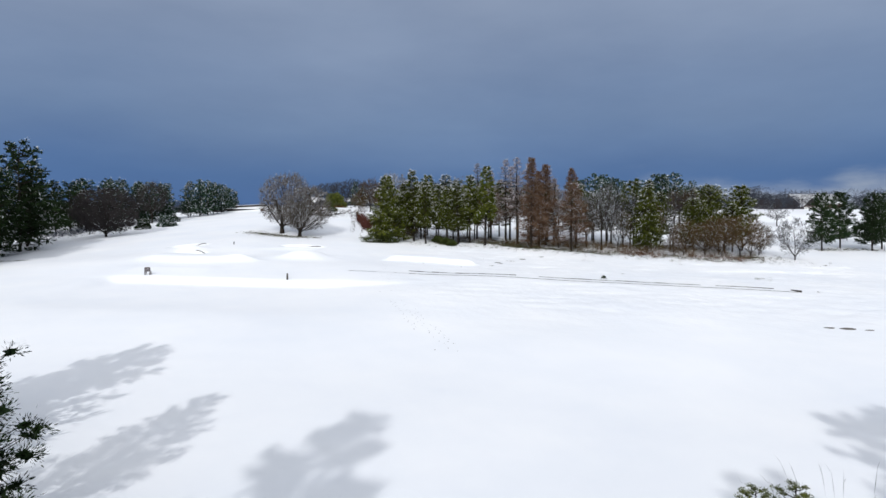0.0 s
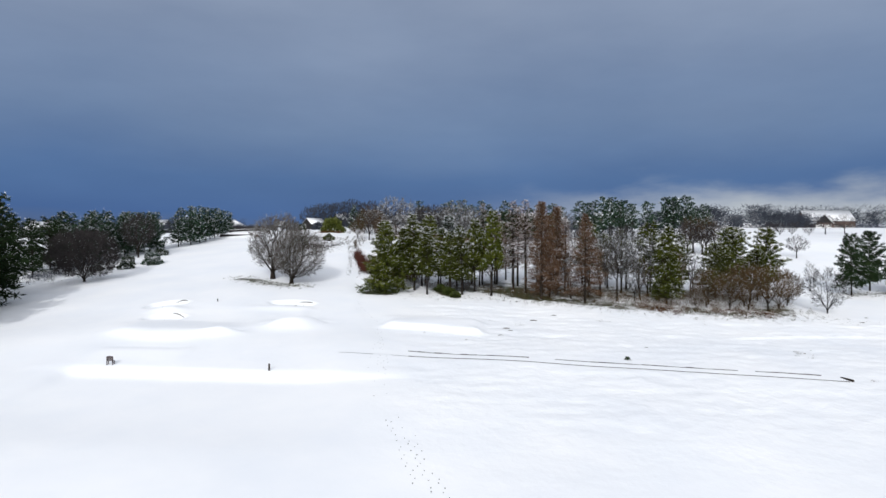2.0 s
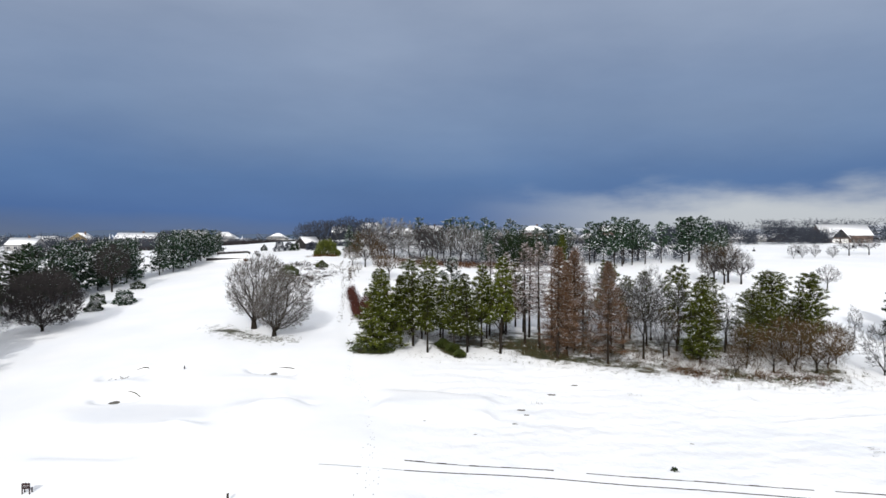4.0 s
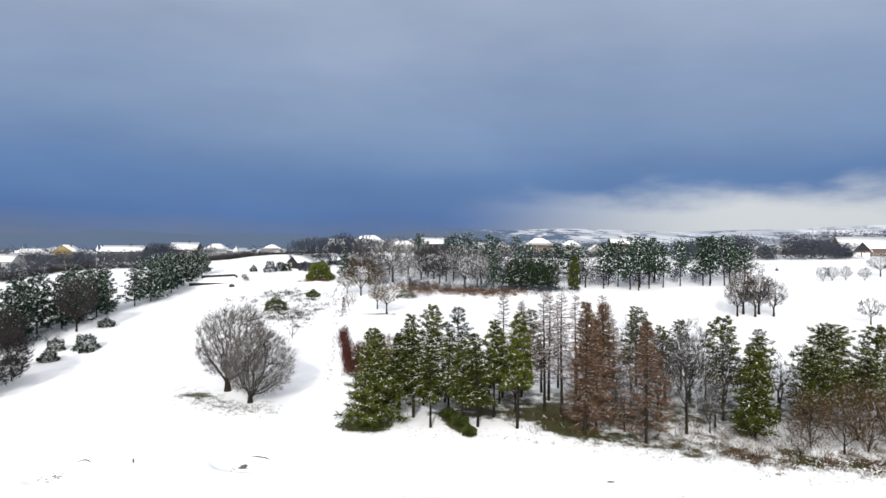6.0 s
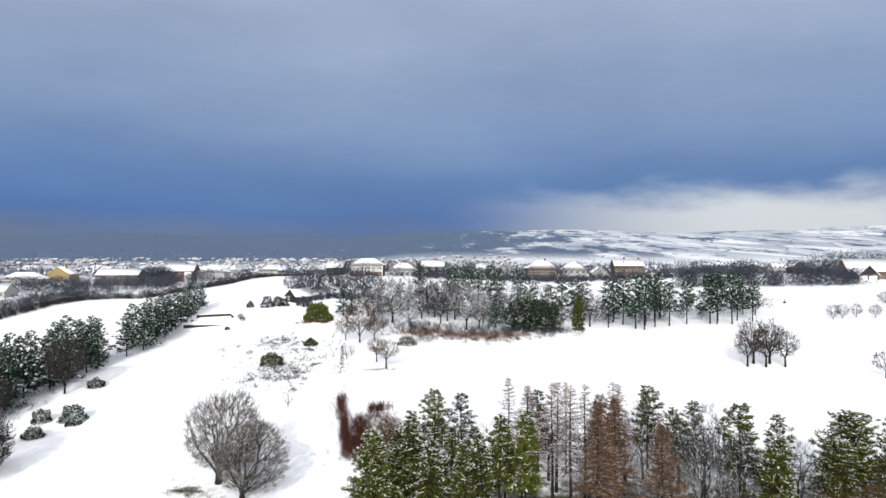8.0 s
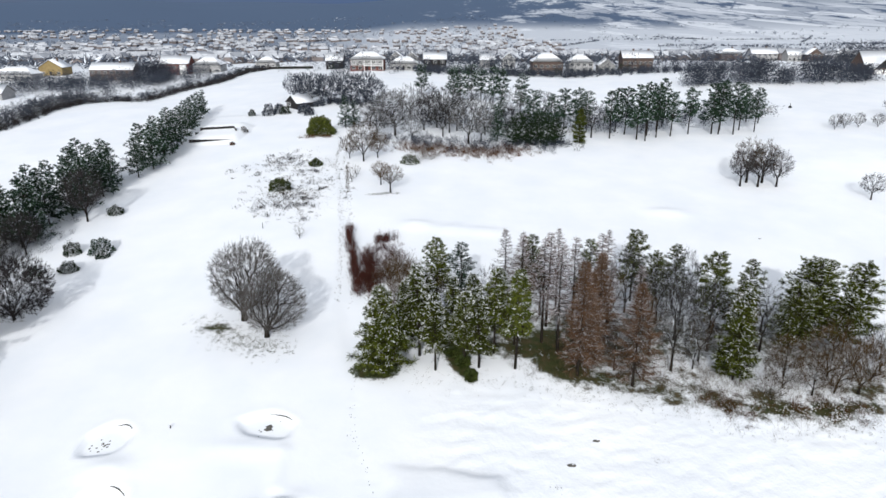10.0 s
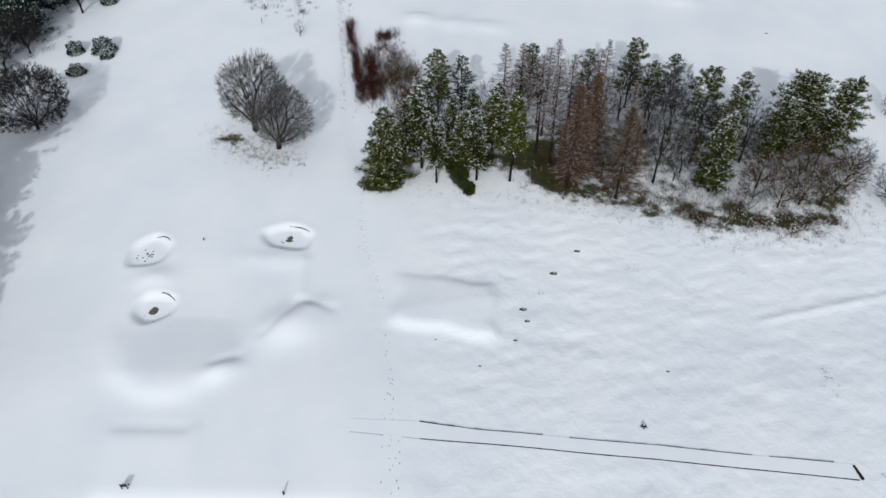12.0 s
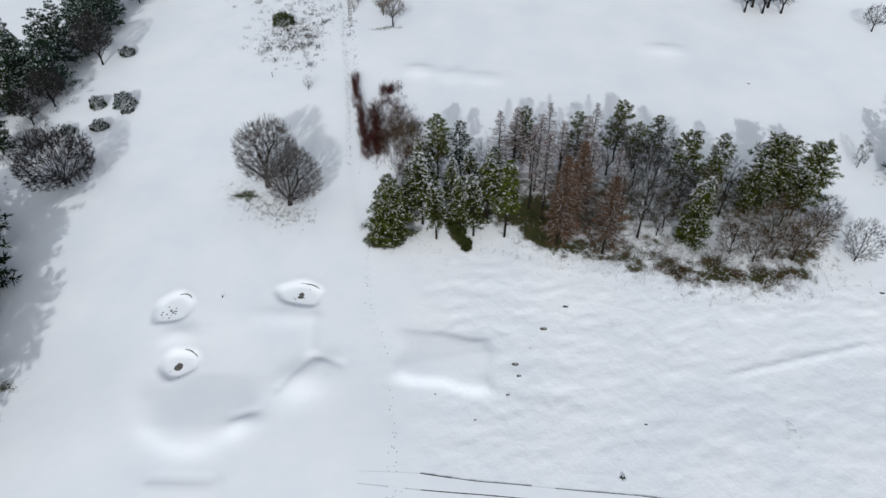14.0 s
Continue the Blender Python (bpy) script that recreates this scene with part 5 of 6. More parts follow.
def post(name, x, y, h, r, material, label, category):
    thing = tagged(new(name), label, category)
    thing.location = (x, y, land_at(x, y))
    g = Geo()
    g.tube([(0, 0, -0.2), (0, 0, h * 0.5), (0.01, 0, h)], [r, r, r * 0.92], 8)
    part("shaft", g, material, thing)
    g = Geo()
    g.tube([(0.01, 0, h), (0.01, 0, h + 0.02), (0.01, 0, h + 0.05)], [r * 1.05, r * 1.0, r * 0.3], 8)
    part("snow_cap", g, SNOW, thing, "small cap of snow")


post("tee_post", -18.4, 78.5, 0.75, 0.10, TIMBER, "short dark wooden post at the tee", "post")
post("marker_post", -36.0, 114.4, 0.45, 0.08, TIMBER, "small dark marker post by the bunkers", "post")
for x, y in ((-39.8, 179.2), (-39.3, 173.3), (-28.4, 205.0), (101.0, 152.0)):
    post("stake", x, y, 1.3, 0.06, TIMBER, "thin wooden stake in the snow", "post")
marker = tagged(new("course_marker"), "dark bell-shaped course marker on the snowy crest", "marker")
marker.location = (122.5, 289.0, land_at(122.5, 289.0))
g = Geo()
g.tube([(0, 0, -0.1), (0, 0, 0.2), (0, 0, 0.55), (0, 0, 0.7)], [0.7, 0.62, 0.32, 0.22], 10)
part("base", g, DARK_BOARD, marker)
g = Geo()
g.tube([(0, 0, 0.7), (0, 0, 1.6)], [0.1, 0.07], 6)
part("shaft", g, DARK_BOARD, marker)

# bunker lips of bare turf, and wet sand showing on the floors
for k, (cx, cy, rx, ry, turn) in enumerate(BUNKERS):
    rng = np.random.RandomState(90 + k)
    lip = tagged(new("bunker_edge"), "dark bare turf lip along a snowed bunker", "bunker edge", "bunker edges")
    a0, a1 = ((0.2, 1.15), (0.2, 1.1), (0.75, 1.75))[k]
    pts, rad = [], []
    for s in np.linspace(0, 1, 17):
        a = a0 + (a1 - a0) * s
        u, v = rx * 0.93 * math.cos(a), ry * 0.93 * math.sin(a)
        x, y = cx + u * math.cos(turn) - v * math.sin(turn), cy + u * math.sin(turn) + v * math.cos(turn)
        pts.append((x, y, land_at(x, y) + 0.02 + 0.03 * rng.rand()))
        rad.append(0.055 * math.sin(math.pi * (0.08 + 0.84 * s)) * rng.uniform(0.6, 1.2) + 0.015)
    g = Geo()
    g.tube(pts, rad, 6)
    part("turf_lip", g, PEAT, lip)
    for n in range((5, 22, 9)[k]):
        big = n < (3, 0, 2)[k]
        x, y = cx + rng.normal() * (0.35 if big else 0.8), cy - 0.3 + rng.normal() * (0.3 if big else 0.7)
        r = rng.uniform(0.35, 0.55) if big else rng.uniform(0.06, 0.16)
        g = Geo()
        ring = [(r * rng.uniform(0.7, 1.3) * math.cos(b), r * rng.uniform(0.6, 1.1) * math.sin(b)) for b in np.linspace(0, 2 * math.pi, 11)[:-1]]
        v = [(x, y, land_at(x, y) + 0.07)] + [(x + p, y + q, land_at(x + p, y + q) + 0.012) for p, q in ring]
        g.add(v, None, [(0, i + 1, (i + 1) % 10 + 1) for i in range(10)])
        part("sand_patch", g, SOIL, lip, "dark wet sand")


def line_points(line, step):
    out = []
    for (ax, ay), (bx, by) in zip(line, line[1:]):
        n = max(1, int(math.hypot(bx - ax, by - ay) / step))
        out += [(ax + (bx - ax) * k / n, ay + (by - ay) * k / n) for k in range(n)]
    return out + [line[-1]]


# the narrow strip below the tee: timber edging above, dark boards for a shadow line below
STRIP_TOP, STRIP_LOW = [(-12.4, 87.15), (-4.5, 87.1), (2.6, 86.25), (12.4, 85.6), (22.1, 85.1), (31.8, 84.3), (43.5, 83.6)], [(-12.3, 85.6), (-4.4, 85.0), (2.6, 84.6), (12.2, 83.95), (21.8, 83.4), (31.2, 82.65), (43.7, 81.75)]
path = Geo()
rows_ = [(p, q) for p, q in zip(line_points(STRIP_TOP, 0.8), line_points(STRIP_LOW, 0.8))]
vs = []
for (ax, ay), (bx, by) in rows_:
    for k in range(4):
        x, y = ax + (bx - ax) * k / 3, ay + (by - ay) * k / 3
        vs.append((x, y, land_at(x, y) + 0.035))
path.add(vs, [(4 * i + k, 4 * i + k + 1, 4 * i + k + 5, 4 * i + k + 4) for i in range(len(rows_) - 1) for k in range(3)])
tagged(new("path", path.mesh("path", GROUND, True)), "narrow level strip under smooth snow", "path", kind="structure")
for upper, line in ((True, STRIP_TOP), (False, STRIP_LOW)):
    edging = tagged(new("path_edging"), "dark timber edging boards half buried in snow" if upper else "flush dark boards drawing the shadow line of the lower snow step", "edging", "edgings of the strip")
    rng = np.random.RandomState(7 if upper else 8)
    pts = line_points(line, 0.9)
    for (ax, ay), (bx, by) in zip(pts, pts[1:]):
        drifted = ax < -5.2 and (rng.rand() < (0.45 if upper else 0.3)) or upper and (9.4 < ax < 11.8 or 32.2 < ax < 34.0 or ax > 41.0)
        if drifted:
            continue
        za, zb = land_at(ax, ay) + 0.03, land_at(bx, by) + 0.03
        # the lower boards are added to draw the snow step's soft shadow
        thick = (0.012 if ax < -5.2 else rng.uniform(0.012, 0.024) + (0.024 if ax < -0.5 else 0.0)) if upper else (0.02 if ax < -5 else rng.uniform(0.045, 0.06))
        h0 = rng.uniform(0.04, 0.10) if upper and ax > -5.2 else 0.016 if ax > -5.2 else -0.018
        ex, ey = (bx - ax) * 0.02, (by - ay) * 0.02
        ax, ay, bx, by = ax + ex, ay + ey, bx - ex, by - ey
        g = Geo()
        v = [(ax, ay - thick, za - 0.15), (bx, by - thick, zb - 0.15), (bx, by + thick, zb - 0.15), (ax, ay + thick, za - 0.15), (ax, ay - thick, za + h0), (bx, by - thick, zb + h0), (bx, by + thick, zb + h0), (ax, ay + thick, za + h0)]
        g.add(v, [(0, 3, 2, 1), (4, 5, 6, 7), (0, 1, 5, 4), (2, 3, 7, 6), (0, 4, 7, 3), (1, 2, 6, 5)])
        plank = part("plank", g, TIMBER, edging)
end = tagged(new("end_board"), "dark timber board closing the strip", "edging")
g = Geo()
z = land_at(43.8, 82.6)
g.add([(43.6, 83.4, z - 0.1), (43.95, 81.75, z - 0.1), (44.2, 81.8, z - 0.1), (43.85, 83.45, z - 0.1), (43.6, 83.4, z + 0.16), (43.95, 81.75, z + 0.14), (44.2, 81.8, z + 0.14), (43.85, 83.45, z + 0.16)],
      [(0, 3, 2, 1), (4, 5, 6, 7), (0, 1, 5, 4), (2, 3, 7, 6), (0, 4, 7, 3), (1, 2, 6, 5)])
part("board", g, TIMBER, end)


# clods and stones lying on the snow
def clod(seed, x, y, size, material, label):
    rng = np.random.RandomState(seed)
    thing = tagged(new("clod"), label, "clod", "clods on the snow")
    thing.location = (x, y, land_at(x, y))
    g = Geo()
    n, rings = 9, ((1.0, -0.05), (0.85, 0.05), (0.45, 0.10))
    vs = [(size * r * rng.uniform(0.8, 1.2) * math.cos(2 * math.pi * k / n), size * 0.55 * r * rng.uniform(0.8, 1.2) * math.sin(2 * math.pi * k / n), size * z * rng.uniform(0.8, 1.2)) for r, z in rings for k in range(n)]
    vs.append((0, 0, size * 0.13))
    g.add(vs, [(i * n + k, i * n + (k + 1) % n, (i + 1) * n + (k + 1) % n, (i + 1) * n + k) for i in range(2) for k in range(n)])
    g.add(vs, None, [(2 * n + k, 2 * n + (k + 1) % n, 3 * n) for k in range(n)])
    part("lump", g, material, thing)
    g = Geo()
    g.add([(0.3 * size * math.cos(2 * math.pi * k / 7) + 0.25 * size, 0.14 * size * math.sin(2 * math.pi * k / 7) + 0.1 * size, size * 0.115) for k in range(7)] + [(0.25 * size, 0.1 * size, size * 0.17)], None, [(k, (k + 1) % 7, 7) for k in range(7)])
    part("snow_cap", g, SNOW, thing, "patch of snow")


for k, (x, y, s) in enumerate([(17.1, 115.0, 0.5), (13.2, 110.6, 0.6), (8.5, 104.1, 0.55), (8.9, 102.1, 0.4), (25.7, 95.1, 0.3), (2.6, 94.9, 0.22), (-0.6, 96.7, 0.2), (-2.9, 98.7, 0.2), (69.0, 120.0, 0.5), (72.5, 124.5, 0.45), (35.0, 60.3, 0.6), (36.6, 60.1, 0.8), (38.4, 59.8, 0.5), (7.2, 99.0, 0.3), (64.5, 178.0, 0.4)]):
    clod(100 + k, x, y, s, SOIL, "dark earth clod showing through the snow")


# ---- scrub, grass and tracks ----
def scrub(name, material, label, category, spots, height, spread, blades, width, seed, upright=0.8, lean=0.55, blade=1.0):
    """Stuff: many tufts of blades at spots of (x, y, size)."""
    rng = np.random.RandomState(seed)
    spots = np.asarray(spots, float)
    n = len(spots) * blades
    at = np.repeat(spots, blades, 0)
    x, y = at[:, 0] + rng.normal(size=n) * spread * at[:, 2], at[:, 1] + rng.normal(size=n) * spread * at[:, 2]
    p = np.stack([x, y, land(x, y) - 0.03], 1)
    q = unit(np.stack([rng.normal(size=n) * lean, rng.normal(size=n) * lean, np.full(n, upright)], 1))
    p = p + np.array((0, 0, 1.0)) * (rng.rand(n, 1) ** (1.5 if blade == 1 else 0.8)) * height * at[:, 2:3] * (1 - 0.45 * blade)
    g = Geo()
    g.blades(p, q, sides_of(q, rng), height * at[:, 2] * rng.uniform(0.35, 0.75, n) * blade, width * rng.uniform(0.6, 1.3, n))
    return tagged(new(name, g.mesh(name, material)), label, category, kind="stuff")


def strewn(n, seed, line, wide, low=0.6, high=1.3):
    """Spots strewn along a line."""
    rng = np.random.RandomState(seed)
    pts = np.array(line_points(line, 0.5))
    pick = pts[rng.randint(0, len(pts), n)]
    return np.concatenate([pick + rng.normal(size=(n, 2)) * np.array(wide), rng.uniform(low, high, (n, 1))], 1)


scrub("bracken", BRACKEN, "rust-brown dead bracken along the edge of the wood", "bracken", np.concatenate([strewn(n, 1 + k, [(a, b), (a + 2, b)], (0.9, 1.3), 0.25, 1.1) for k, (n, a, b) in enumerate(((40, 34.6, 123.6), (26, 36.2, 121.0), (8, 42, 122.6), (24, 46, 122.2), (14, 48.5, 124.4), (26, 51, 122.0), (16, 54, 123.4)))]), 1.05, 0.42, 22, 0.026, 1)
scrub("snow_clumps", TUFT_SNOW, "clumps of snow caught in the bracken", "snow", strewn(120, 81, [(36, 121.6), (42, 121.4), (49, 121.4), (56, 122.4)], (1.6, 1.4), 0.4, 1.0), 0.7, 0.4, 16, 0.05, 82, 0.5, 0.9)
scrub("undergrowth", GRASS, "olive grass and scrub along the edge of the wood", "undergrowth", strewn(300, 2, WOOD_EDGE[3:], (2.4, 1.8), 0.3, 1.2), 0.6, 0.35, 22, 0.02, 2)
scrub("undergrowth", BROWN_TWIG, "bare brown undergrowth between the trees", "undergrowth", strewn(260, 3, [(18, 130.5), (31, 128.5), (38, 126), (48, 125.5), (58, 128)], (3.0, 3.0), 0.5, 1.5), 1.8, 0.4, 28, 0.014, 3)
scrub("grass", GRASS, "grass tufts poking through snow south of the wood", "grass", strewn(620, 4, [(-4, 126), (8, 126), (18, 123.5), (28, 121), (40, 118.4), (55, 119), (66, 122)], (3.0, 1.3), 0.25, 0.75), 0.45, 0.25, 9, 0.016, 4)
scrub("undergrowth", BROWN_TWIG, "dark brushwood on the shaded floor of the wood", "undergrowth", strewn(240, 33, [(-6, 138), (4, 139), (10, 133.5), (15, 132), (24, 137), (34, 136), (50, 134)], (3.2, 2.4), 0.4, 1.2), 1.3, 0.5, 24, 0.02, 35)
scrub("grass", GRASS, "grass under the beech pair", "grass", strewn(380, 5, [(-39.5, 138.2), (-35.5, 136.0), (-31, 132.4), (-26.5, 132.8)], (1.8, 1.5), 0.3, 0.9), 0.4, 0.3, 14, 0.02, 5)
scrub("red_stems", RED_STEM, "thicket of upright dark red stems beside the track", "thicket", np.concatenate([strewn(150, 6, [(-17.0, 148.6), (-18.4, 156), (-20.3, 166), (-22.2, 175.5)], (0.35, 0.9)),
      strewn(210, 7, [(-15.4, 149.5), (-15.8, 156.5), (-16.6, 162)], (0.9, 1.5), 0.5, 1.2), strewn(45, 8, [(-15.4, 169.3), (-13.4, 169.8)], (0.7, 0.8), 0.5, 1.0)]), 2.3, 0.24, 32, 0.018, 6, 1.6)
scrub("red_stems", RED_STEM, "thin red-brown stems beside the thicket", "thicket", strewn(260, 47, [(-13.6, 150), (-13.0, 157), (-12.0, 163), (-14.8, 167)], (1.4, 1.6), 0.4, 0.9), 2.1, 0.5, 22, 0.016, 48, 1.2)
scrub("undergrowth", BROWN_TWIG, "brown scrub between the red thicket and the pines", "undergrowth", strewn(230, 30, [(-13, 152), (-10.5, 158), (-8, 152), (-9, 146), (-6.5, 140)], (1.6, 2.0)), 2.6, 0.45, 30, 0.024, 31)
scrub("heather", BROWN_TWIG, "dark tussocks of heather through the snow", "heather", strewn(300, 10, [(-50, 213), (-44, 221), (-36, 205), (-33, 193), (-42, 190), (-36, 181), (-43, 201)], (3.6, 4.2), 0.4, 1.2), 0.7, 0.45, 14, 0.045, 7)
scrub("heather", DARK_TWIG, "dark clumps of heather standing out of the snow", "heather", strewn(80, 71, [(-50, 213), (-44, 221), (-36, 205), (-33, 193), (-42, 190), (-36, 181), (-43, 201)], (3.6, 4.2), 0.6, 1.3), 0.9, 0.5, 34, 0.05, 72)
scrub("heather", GRASS, "straw-coloured tussocks through the snow", "heather", strewn(200, 11, [(-50, 214), (-40, 222), (-30, 205), (-33, 184)], (3.6, 4.5), 0.3, 0.9), 0.4, 0.5, 9, 0.03, 8)
scrub("rut_grass", BROWN_TWIG, "dark grass along the ruts of the snowy track", "grass", np.concatenate([strewn(420, 12, [(x - 1.0, y) for x, y in TRACK[2:-1]], (0.10, 2.0), 0.1, 0.35), strewn(320, 13, [(x + 1.1, y) for x, y in TRACK[2:-1]], (0.12, 2.0), 0.1, 0.4), strewn(150, 19, [(-25.0, 195), (-28.0, 216)], (0.16, 1.5), 0.2, 0.7)]), 0.5, 0.14, 10, 0.055, 9, 0.6)
scrub("bracken", BRACKEN, "red-brown bracken below the hill trees", "bracken", strewn(340, 14, [(-14, 233), (-4, 232), (6, 230), (14, 231), (20, 235)], (3.2, 2.8)), 1.5, 0.5, 24, 0.035, 10)
scrub("undergrowth", HAZE_TWIG, "frosted undergrowth below the hill trees", "undergrowth", strewn(300, 15, [(-26, 240), (-16, 238), (-4, 238), (8, 236), (20, 238), (34, 243)], (3.0, 3.6)), 2.4, 0.5, 30, 0.03, 11)
scrub("thicket", HAZE_TWIG, "dark twiggy thicket among the bare hill trees", "thicket", strewn(280, 91, [(-26, 262), (-12, 264), (2, 264), (16, 258), (30, 264), (46, 266), (70, 274), (104, 280)], (4.0, 5.0), 0.5, 1.2), 6.5, 1.1, 60, 0.075, 92, 0.6, 0.8, 0.4)
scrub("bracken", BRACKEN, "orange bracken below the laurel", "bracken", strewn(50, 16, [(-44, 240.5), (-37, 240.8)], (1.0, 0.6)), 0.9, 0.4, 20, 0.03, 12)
scrub("undergrowth", HAZE_TWIG, "frosted scrub on the western slope", "undergrowth", strewn(220, 18, [(-84, 142), (-86, 155), (-85, 166), (-88, 178)], (3.2, 3.0), 0.4, 1.0), 1.8, 0.5, 26, 0.022, 14)
scrub("grass", GRASS, "grass by the two small trees", "grass", strewn(60, 19, [(-19.5, 194.5), (-16.5, 196), (-13.5, 196.5)], (0.6, 0.4), 0.3, 0.8), 0.5, 0.3, 12, 0.03, 15)
scrub("grass", GRASS, "grass under the eastern pines", "grass", strewn(130, 20, [(80, 146), (90, 149.5), (104, 152)], (2.0, 1.2), 0.3, 0.9), 0.5, 0.3, 12, 0.03, 16)
scrub("twig_litter", BROWN_TWIG, "broken twigs lying on the snow", "twigs", [(45.4, 95.6, 0.5), (45.8, 94.8, 0.4), (46.3, 93.8, 0.3), (46.5, 82.3, 0.4), (21.2, 87.2, 0.4)], 0.5, 0.5, 26, 0.02, 17, 0.3)

scrub("grass", GRASS, "small tufts of grass in the open snow", "grass", [(24.1, 111.6, 1.0), (24.7, 112.0, 0.8), (23.5, 111.9, 0.7), (10.8, 107.1, 0.7), (11.1, 106.8, 0.6), (6.8, 109.4, 0.5), (7.3, 98.8, 0.5), (40.2, 113.0, 0.4), (40.3, 112.0, 0.5)], 0.4, 0.5, 16, 0.02, 41, 0.5)
scrub("weed", LEAVES, "dark green weed lying on the snow", "weed", [(45.3, 96.1, 0.6), (45.2, 94.7, 0.7), (44.3, 93.6, 0.4), (45.4, 92.2, 0.4), (48.0, 97.3, 0.25), (7.4, 99.0, 0.3)], 0.35, 0.5, 22, 0.03, 42, 0.4)

# hedges and hilltop thickets
HEDGE = [(-160, 252), (-147.9, 259.6), (-147, 277), (-146.7, 294), (-145, 309), (-134, 313), (-121, 311), (-116, 334), (-107, 357), (-105, 395), (-96, 411)]
scrub("hedge", DARK_TWIG, "dark hedge along the edge of the golf course", "hedge", strewn(640, 21, HEDGE, (0.8, 0.8)), 2.2, 0.35, 30, 0.045, 18)
scrub("hedge", HAZE_TWIG, "frosted hedge trees behind the hedge", "hedge", np.concatenate([strewn(280, 22, [(x - 5.5, y + 3) for x, y in HEDGE[1:6]], (2.6, 3.0), 0.5, 1.3), strewn(260, 24, [(x - 3.5, y + 2) for x, y in HEDGE[5:]], (1.8, 2.2), 0.35, 0.85)]), 4.6, 0.9, 44, 0.08, 19, 0.6, 0.8, 0.42)
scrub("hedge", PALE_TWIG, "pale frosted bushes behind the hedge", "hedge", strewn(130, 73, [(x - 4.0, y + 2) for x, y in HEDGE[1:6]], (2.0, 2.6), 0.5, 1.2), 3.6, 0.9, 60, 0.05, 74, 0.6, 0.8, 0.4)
scrub("garden_trees", HAZE_TWIG, "frosted garden trees among the houses", "trees", strewn(420, 23, [(-215, 330), (-190, 345), (-175, 362), (-150, 372), (-138, 392), (-125, 385), (-165, 345), (-200, 372)], (10, 9), 0.5, 1.2), 7.0, 1.3, 64, 0.08, 20, 0.6, 0.9, 0.36)
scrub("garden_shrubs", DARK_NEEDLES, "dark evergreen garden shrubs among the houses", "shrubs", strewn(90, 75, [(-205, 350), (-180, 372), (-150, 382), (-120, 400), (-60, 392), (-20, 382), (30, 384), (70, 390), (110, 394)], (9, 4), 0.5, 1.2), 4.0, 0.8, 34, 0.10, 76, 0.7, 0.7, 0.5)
scrub("thicket", HAZE_TWIG, "dark bare thicket along the crest", "thicket", np.concatenate([strewn(n, 240 + k, [(x, y), (x + 7, y + 1)], (2.2, 3.0), 0.7 * h, 1.1 * h) for k, (n, x, y, h) in enumerate(((38, 102, 340, 0.8), (38, 112, 341, 0.9), (38, 124, 342, 0.95), (40, 132, 343, 1.05), (34, 143, 344, 0.65), (40, 155, 345, 1.1), (36, 166, 347, 0.8), (34, 176, 349, 0.75), (32, 184, 352, 0.65)))]), 11.0, 1.9, 74, 0.12, 21, 0.6, 0.9, 0.24)
scrub("thicket", HAZE_TWIG, "bare grey thicket behind the laurel and cabin", "thicket", strewn(90, 25, [(-52, 284), (-44, 290), (-36, 292), (-28, 285)], (2.6, 2.8), 0.4, 0.9), 3.2, 0.25, 60, 0.05, 22)
scrub("thicket", HAZE_TWIG, "bare trees along the houses on the hilltop", "thicket", strewn(380, 26, [(-66, 400), (-50, 402), (-6, 412), (20, 404), (40, 400), (64, 412), (90, 414), (112, 402), (128, 398), (150, 400)], (7, 14), 0.5, 1.2), 8.5, 1.5, 60, 0.11, 23, 0.6, 0.9, 0.34)
scrub("thicket", HAZE_TWIG, "bare trees round the clubhouse", "thicket", strewn(170, 43, [(196, 402), (214, 408), (240, 404), (262, 400), (285, 404)], (4.0, 4.0), 0.6, 1.3), 12.0, 1.7, 60, 0.12, 44, 0.6, 0.9, 0.34)
scrub("hedge", HAZE_TWIG, "garden hedges in front of the hilltop houses", "hedge", strewn(420, 27, [(-20, 384), (20, 378), (56, 381), (90, 387), (118, 390)], (5, 3.5), 0.5, 1.3), 3.6, 0.6, 40, 0.07, 24)


scrub("garden_trees", HAZE_TWIG, "tall bare trees between two houses", "trees", strewn(60, 45, [(-153, 386), (-148, 390), (-144, 386)], (2.2, 4), 0.6, 1.1), 10.0, 1.8, 100, 0.10, 46, 0.6, 0.9, 0.26)


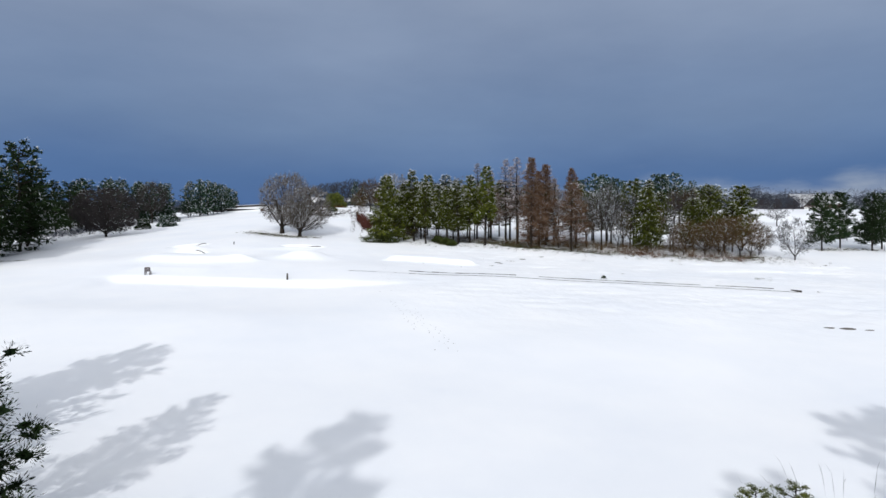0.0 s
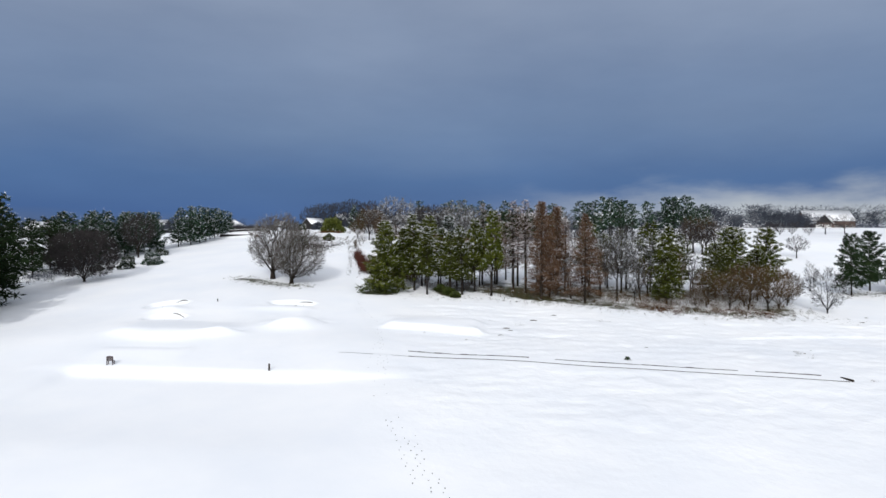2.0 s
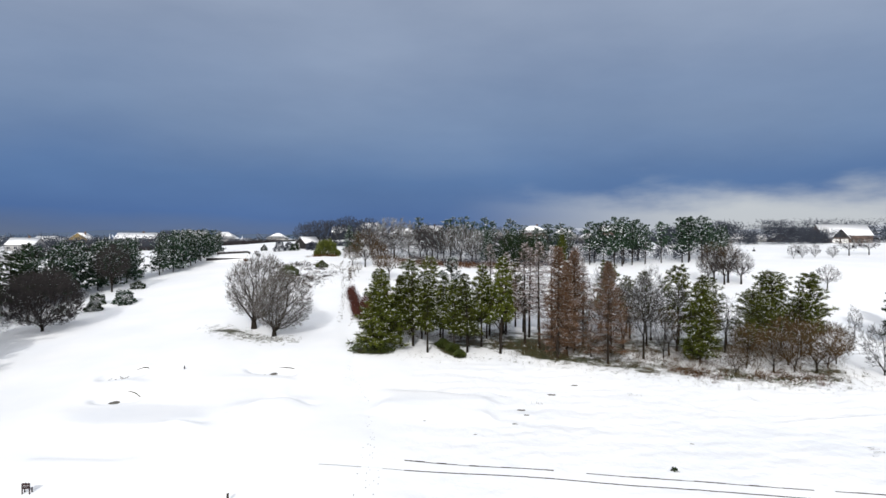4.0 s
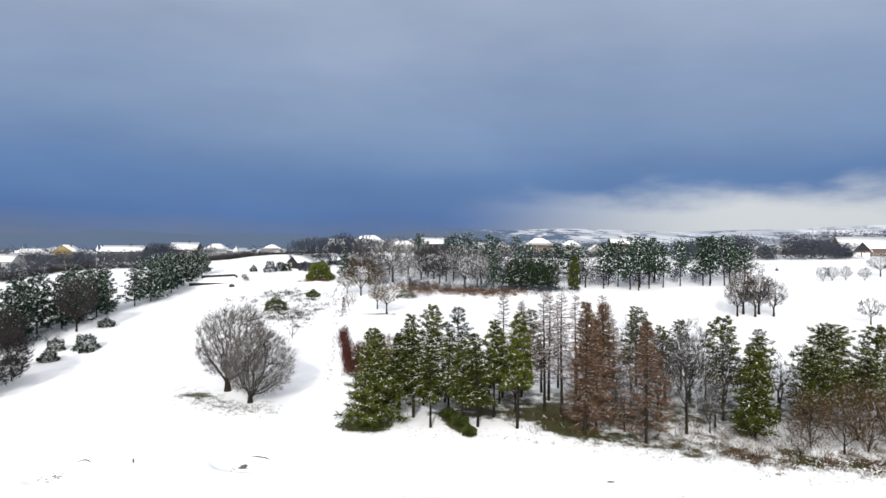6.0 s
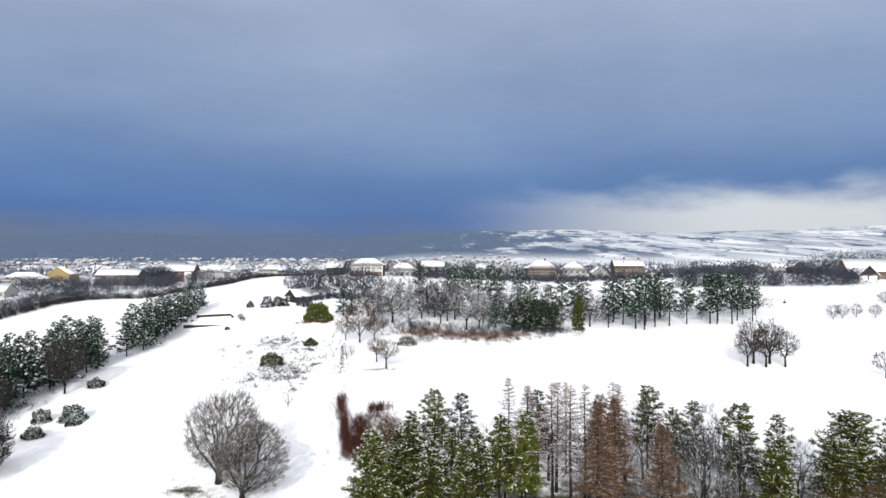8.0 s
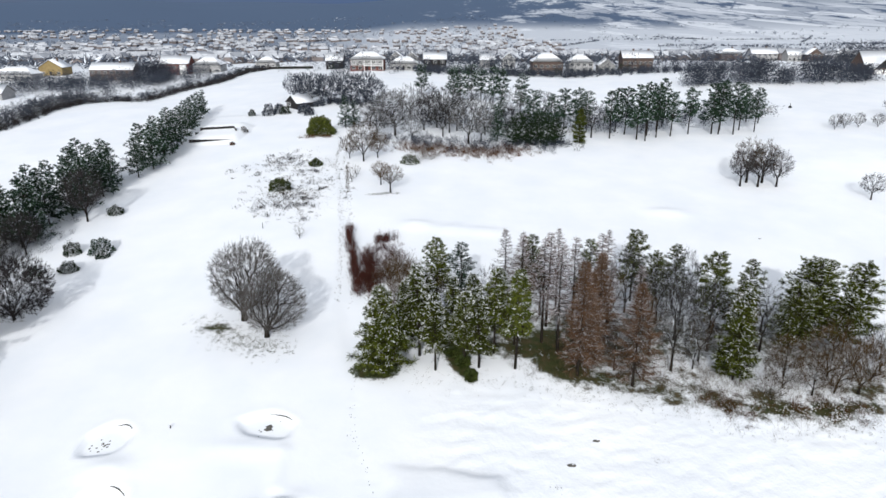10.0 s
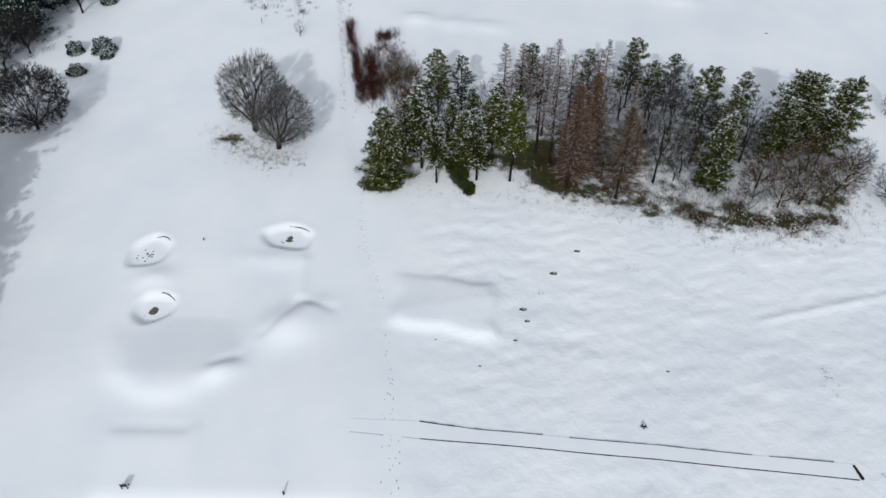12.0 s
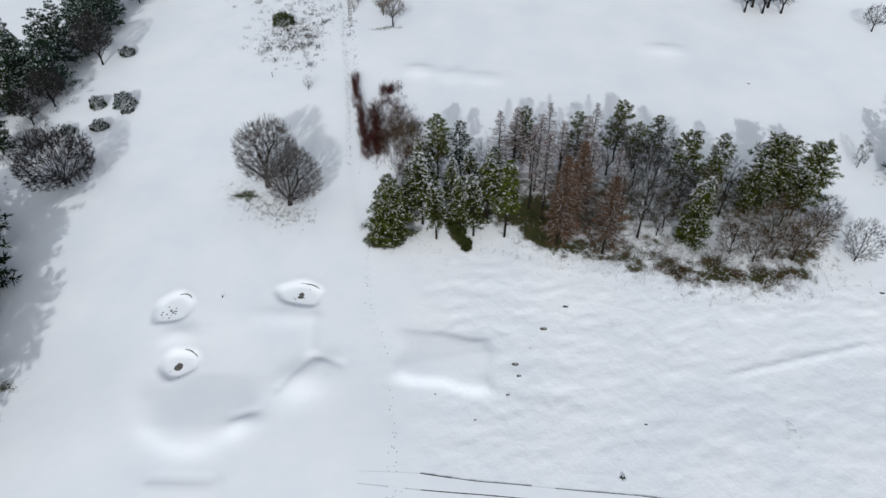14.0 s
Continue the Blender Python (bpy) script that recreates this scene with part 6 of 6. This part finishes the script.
# ---- the town in the valley and the country beyond ----
def make_town():
    rng = np.random.RandomState(5)
    walls, roofs = Geo(), Geo()
    count = 0
    while count < 1700:
        y = 500 + 1700 * rng.rand() ** 1.5
        x = rng.uniform(-0.78, 0.62) * y
        if math.sin(x / 95.0 + 0.3) + math.sin(y / 70.0 + x / 260.0) < -0.75 or (x > 180 and y > 620):
            continue
        w, d, e, a = rng.uniform(7, 14), rng.uniform(6, 8), rng.uniform(2.8, 5.2), rng.choice([0.1, 1.45]) + rng.normal() * 0.15
        c, s = math.cos(a), math.sin(a)
        z = land_at(x, y) - 0.3
        spin = lambda v: [(x + p * c - q * s, y + p * s + q * c, z + r) for p, q, r in v]
        walls.add(spin([(p, q, r) for r in (0, e) for q in (-d / 2, d / 2) for p in (-w / 2, w / 2)]), [(0, 1, 5, 4), (2, 6, 7, 3), (0, 4, 6, 2), (1, 3, 7, 5)])
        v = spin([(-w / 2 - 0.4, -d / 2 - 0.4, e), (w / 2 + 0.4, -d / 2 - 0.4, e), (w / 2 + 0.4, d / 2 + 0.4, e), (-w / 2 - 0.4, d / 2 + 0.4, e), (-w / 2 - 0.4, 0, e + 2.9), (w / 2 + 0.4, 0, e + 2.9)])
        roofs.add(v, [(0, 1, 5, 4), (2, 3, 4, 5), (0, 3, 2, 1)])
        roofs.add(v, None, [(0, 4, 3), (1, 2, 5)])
        count += 1
    tagged(new("town_walls", walls.mesh("town_walls", TOWN)), "walls of the distant town's houses", "town", kind="stuff")
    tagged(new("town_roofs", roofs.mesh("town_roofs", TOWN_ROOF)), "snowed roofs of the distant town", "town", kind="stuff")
    spots = []
    while len(spots) < 3200:
        y = 440 + 2300 * rng.rand() ** 1.6
        x = rng.uniform(-0.85, 0.85) * y
        if math.sin(x / 60.0 + 1.0) + math.sin(y / 90.0 - x / 150.0) + rng.normal() * 0.9 > (-0.3 if x < 160 or y < 560 else 1.5):
            spots.append((x, y, rng.uniform(0.6, 1.3)))
    scrub("far_woods", HAZE_WOOD, "bare valley woods and garden trees tinted blue-grey for haze", "woods", spots, 8.0, 2.2, 13, 0.42, 25, 0.5, 0.9)
    lines = []
    for k in range(24):
        x0, y0 = rng.uniform(180, 900), rng.uniform(600, 1500)
        a = rng.choice([0.15, 1.2, 2.4]) + rng.normal() * 0.1
        n = rng.uniform(120, 380)
        lines.append([(x0, y0), (x0 + n * math.cos(a), y0 + n * math.sin(a))])
    spots = np.concatenate([strewn(110, 60 + k, ln, (1.0, 1.0), 0.6, 1.3) for k, ln in enumerate(lines)])
    scrub("field_hedges", HAZE_WOOD, "dark haze-tinted hedges between snowy fields in the distance", "hedge", spots, 3.5, 0.5, 8, 0.6, 26)


# valley trees and hedges: rime is real, the blue-grey base imitates haze
HAZE_WOOD = mottled("haze_blue_wood", (0.055, 0.068, 0.095), (0.11, 0.125, 0.155), 0.02, 0.9, 0.0, island=0.3, frost=(0.12, RIME))
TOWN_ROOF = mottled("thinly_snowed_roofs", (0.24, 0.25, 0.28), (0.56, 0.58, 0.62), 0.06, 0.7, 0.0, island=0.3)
TOWN = mottled("distant_walls", (0.07, 0.065, 0.07), (0.22, 0.19, 0.18), 0.03, 0.85, 0.0, island=0.3)
make_town()

# footprints trodden across the fairway: flat marks, their grey mixing grass with painted hollow shade
STEPS = [(-14.4, 125.8), (-13.6, 114.6), (-11.1, 108.4), (-9.7, 102.8), (-8.6, 96.0), (-7.9, 91.1), (-7.5, 84.0), (-7.0, 76.0), (-5.2, 69.0), (-3.5, 62.0), (0.4, 47.0)]
prints = Geo()
rng = np.random.RandomState(77)
for lane in (-0.9, 0.0, 0.7):
    for k, (x, y) in enumerate(line_points(STEPS, 0.62)):
        if rng.rand() < (0.72 if lane else 0.5) + 0.3 * math.sin(y / 5.0 + lane):
            continue
        x, y = x + lane * (1 if y < 90 else 0.35) + (0.14 if k % 2 else -0.14) + rng.normal() * 0.06, y + rng.normal() * 0.08
        a, b = rng.uniform(0.03, 0.055), rng.uniform(0.09, 0.18)
        z = land_at(x, y) + 0.014
        prints.add([(x + a * math.cos(u), y + b * math.sin(u), z) for u in np.linspace(0, 2 * math.pi, 7)[:-1]], None, [(0, 1, 2), (0, 2, 3), (0, 3, 4), (0, 4, 5)])
tagged(new("footprints", prints.mesh("footprints", TRODDEN)), "lines of footprints, grass and hollow shade in their grey", "footprints", kind="stuff")
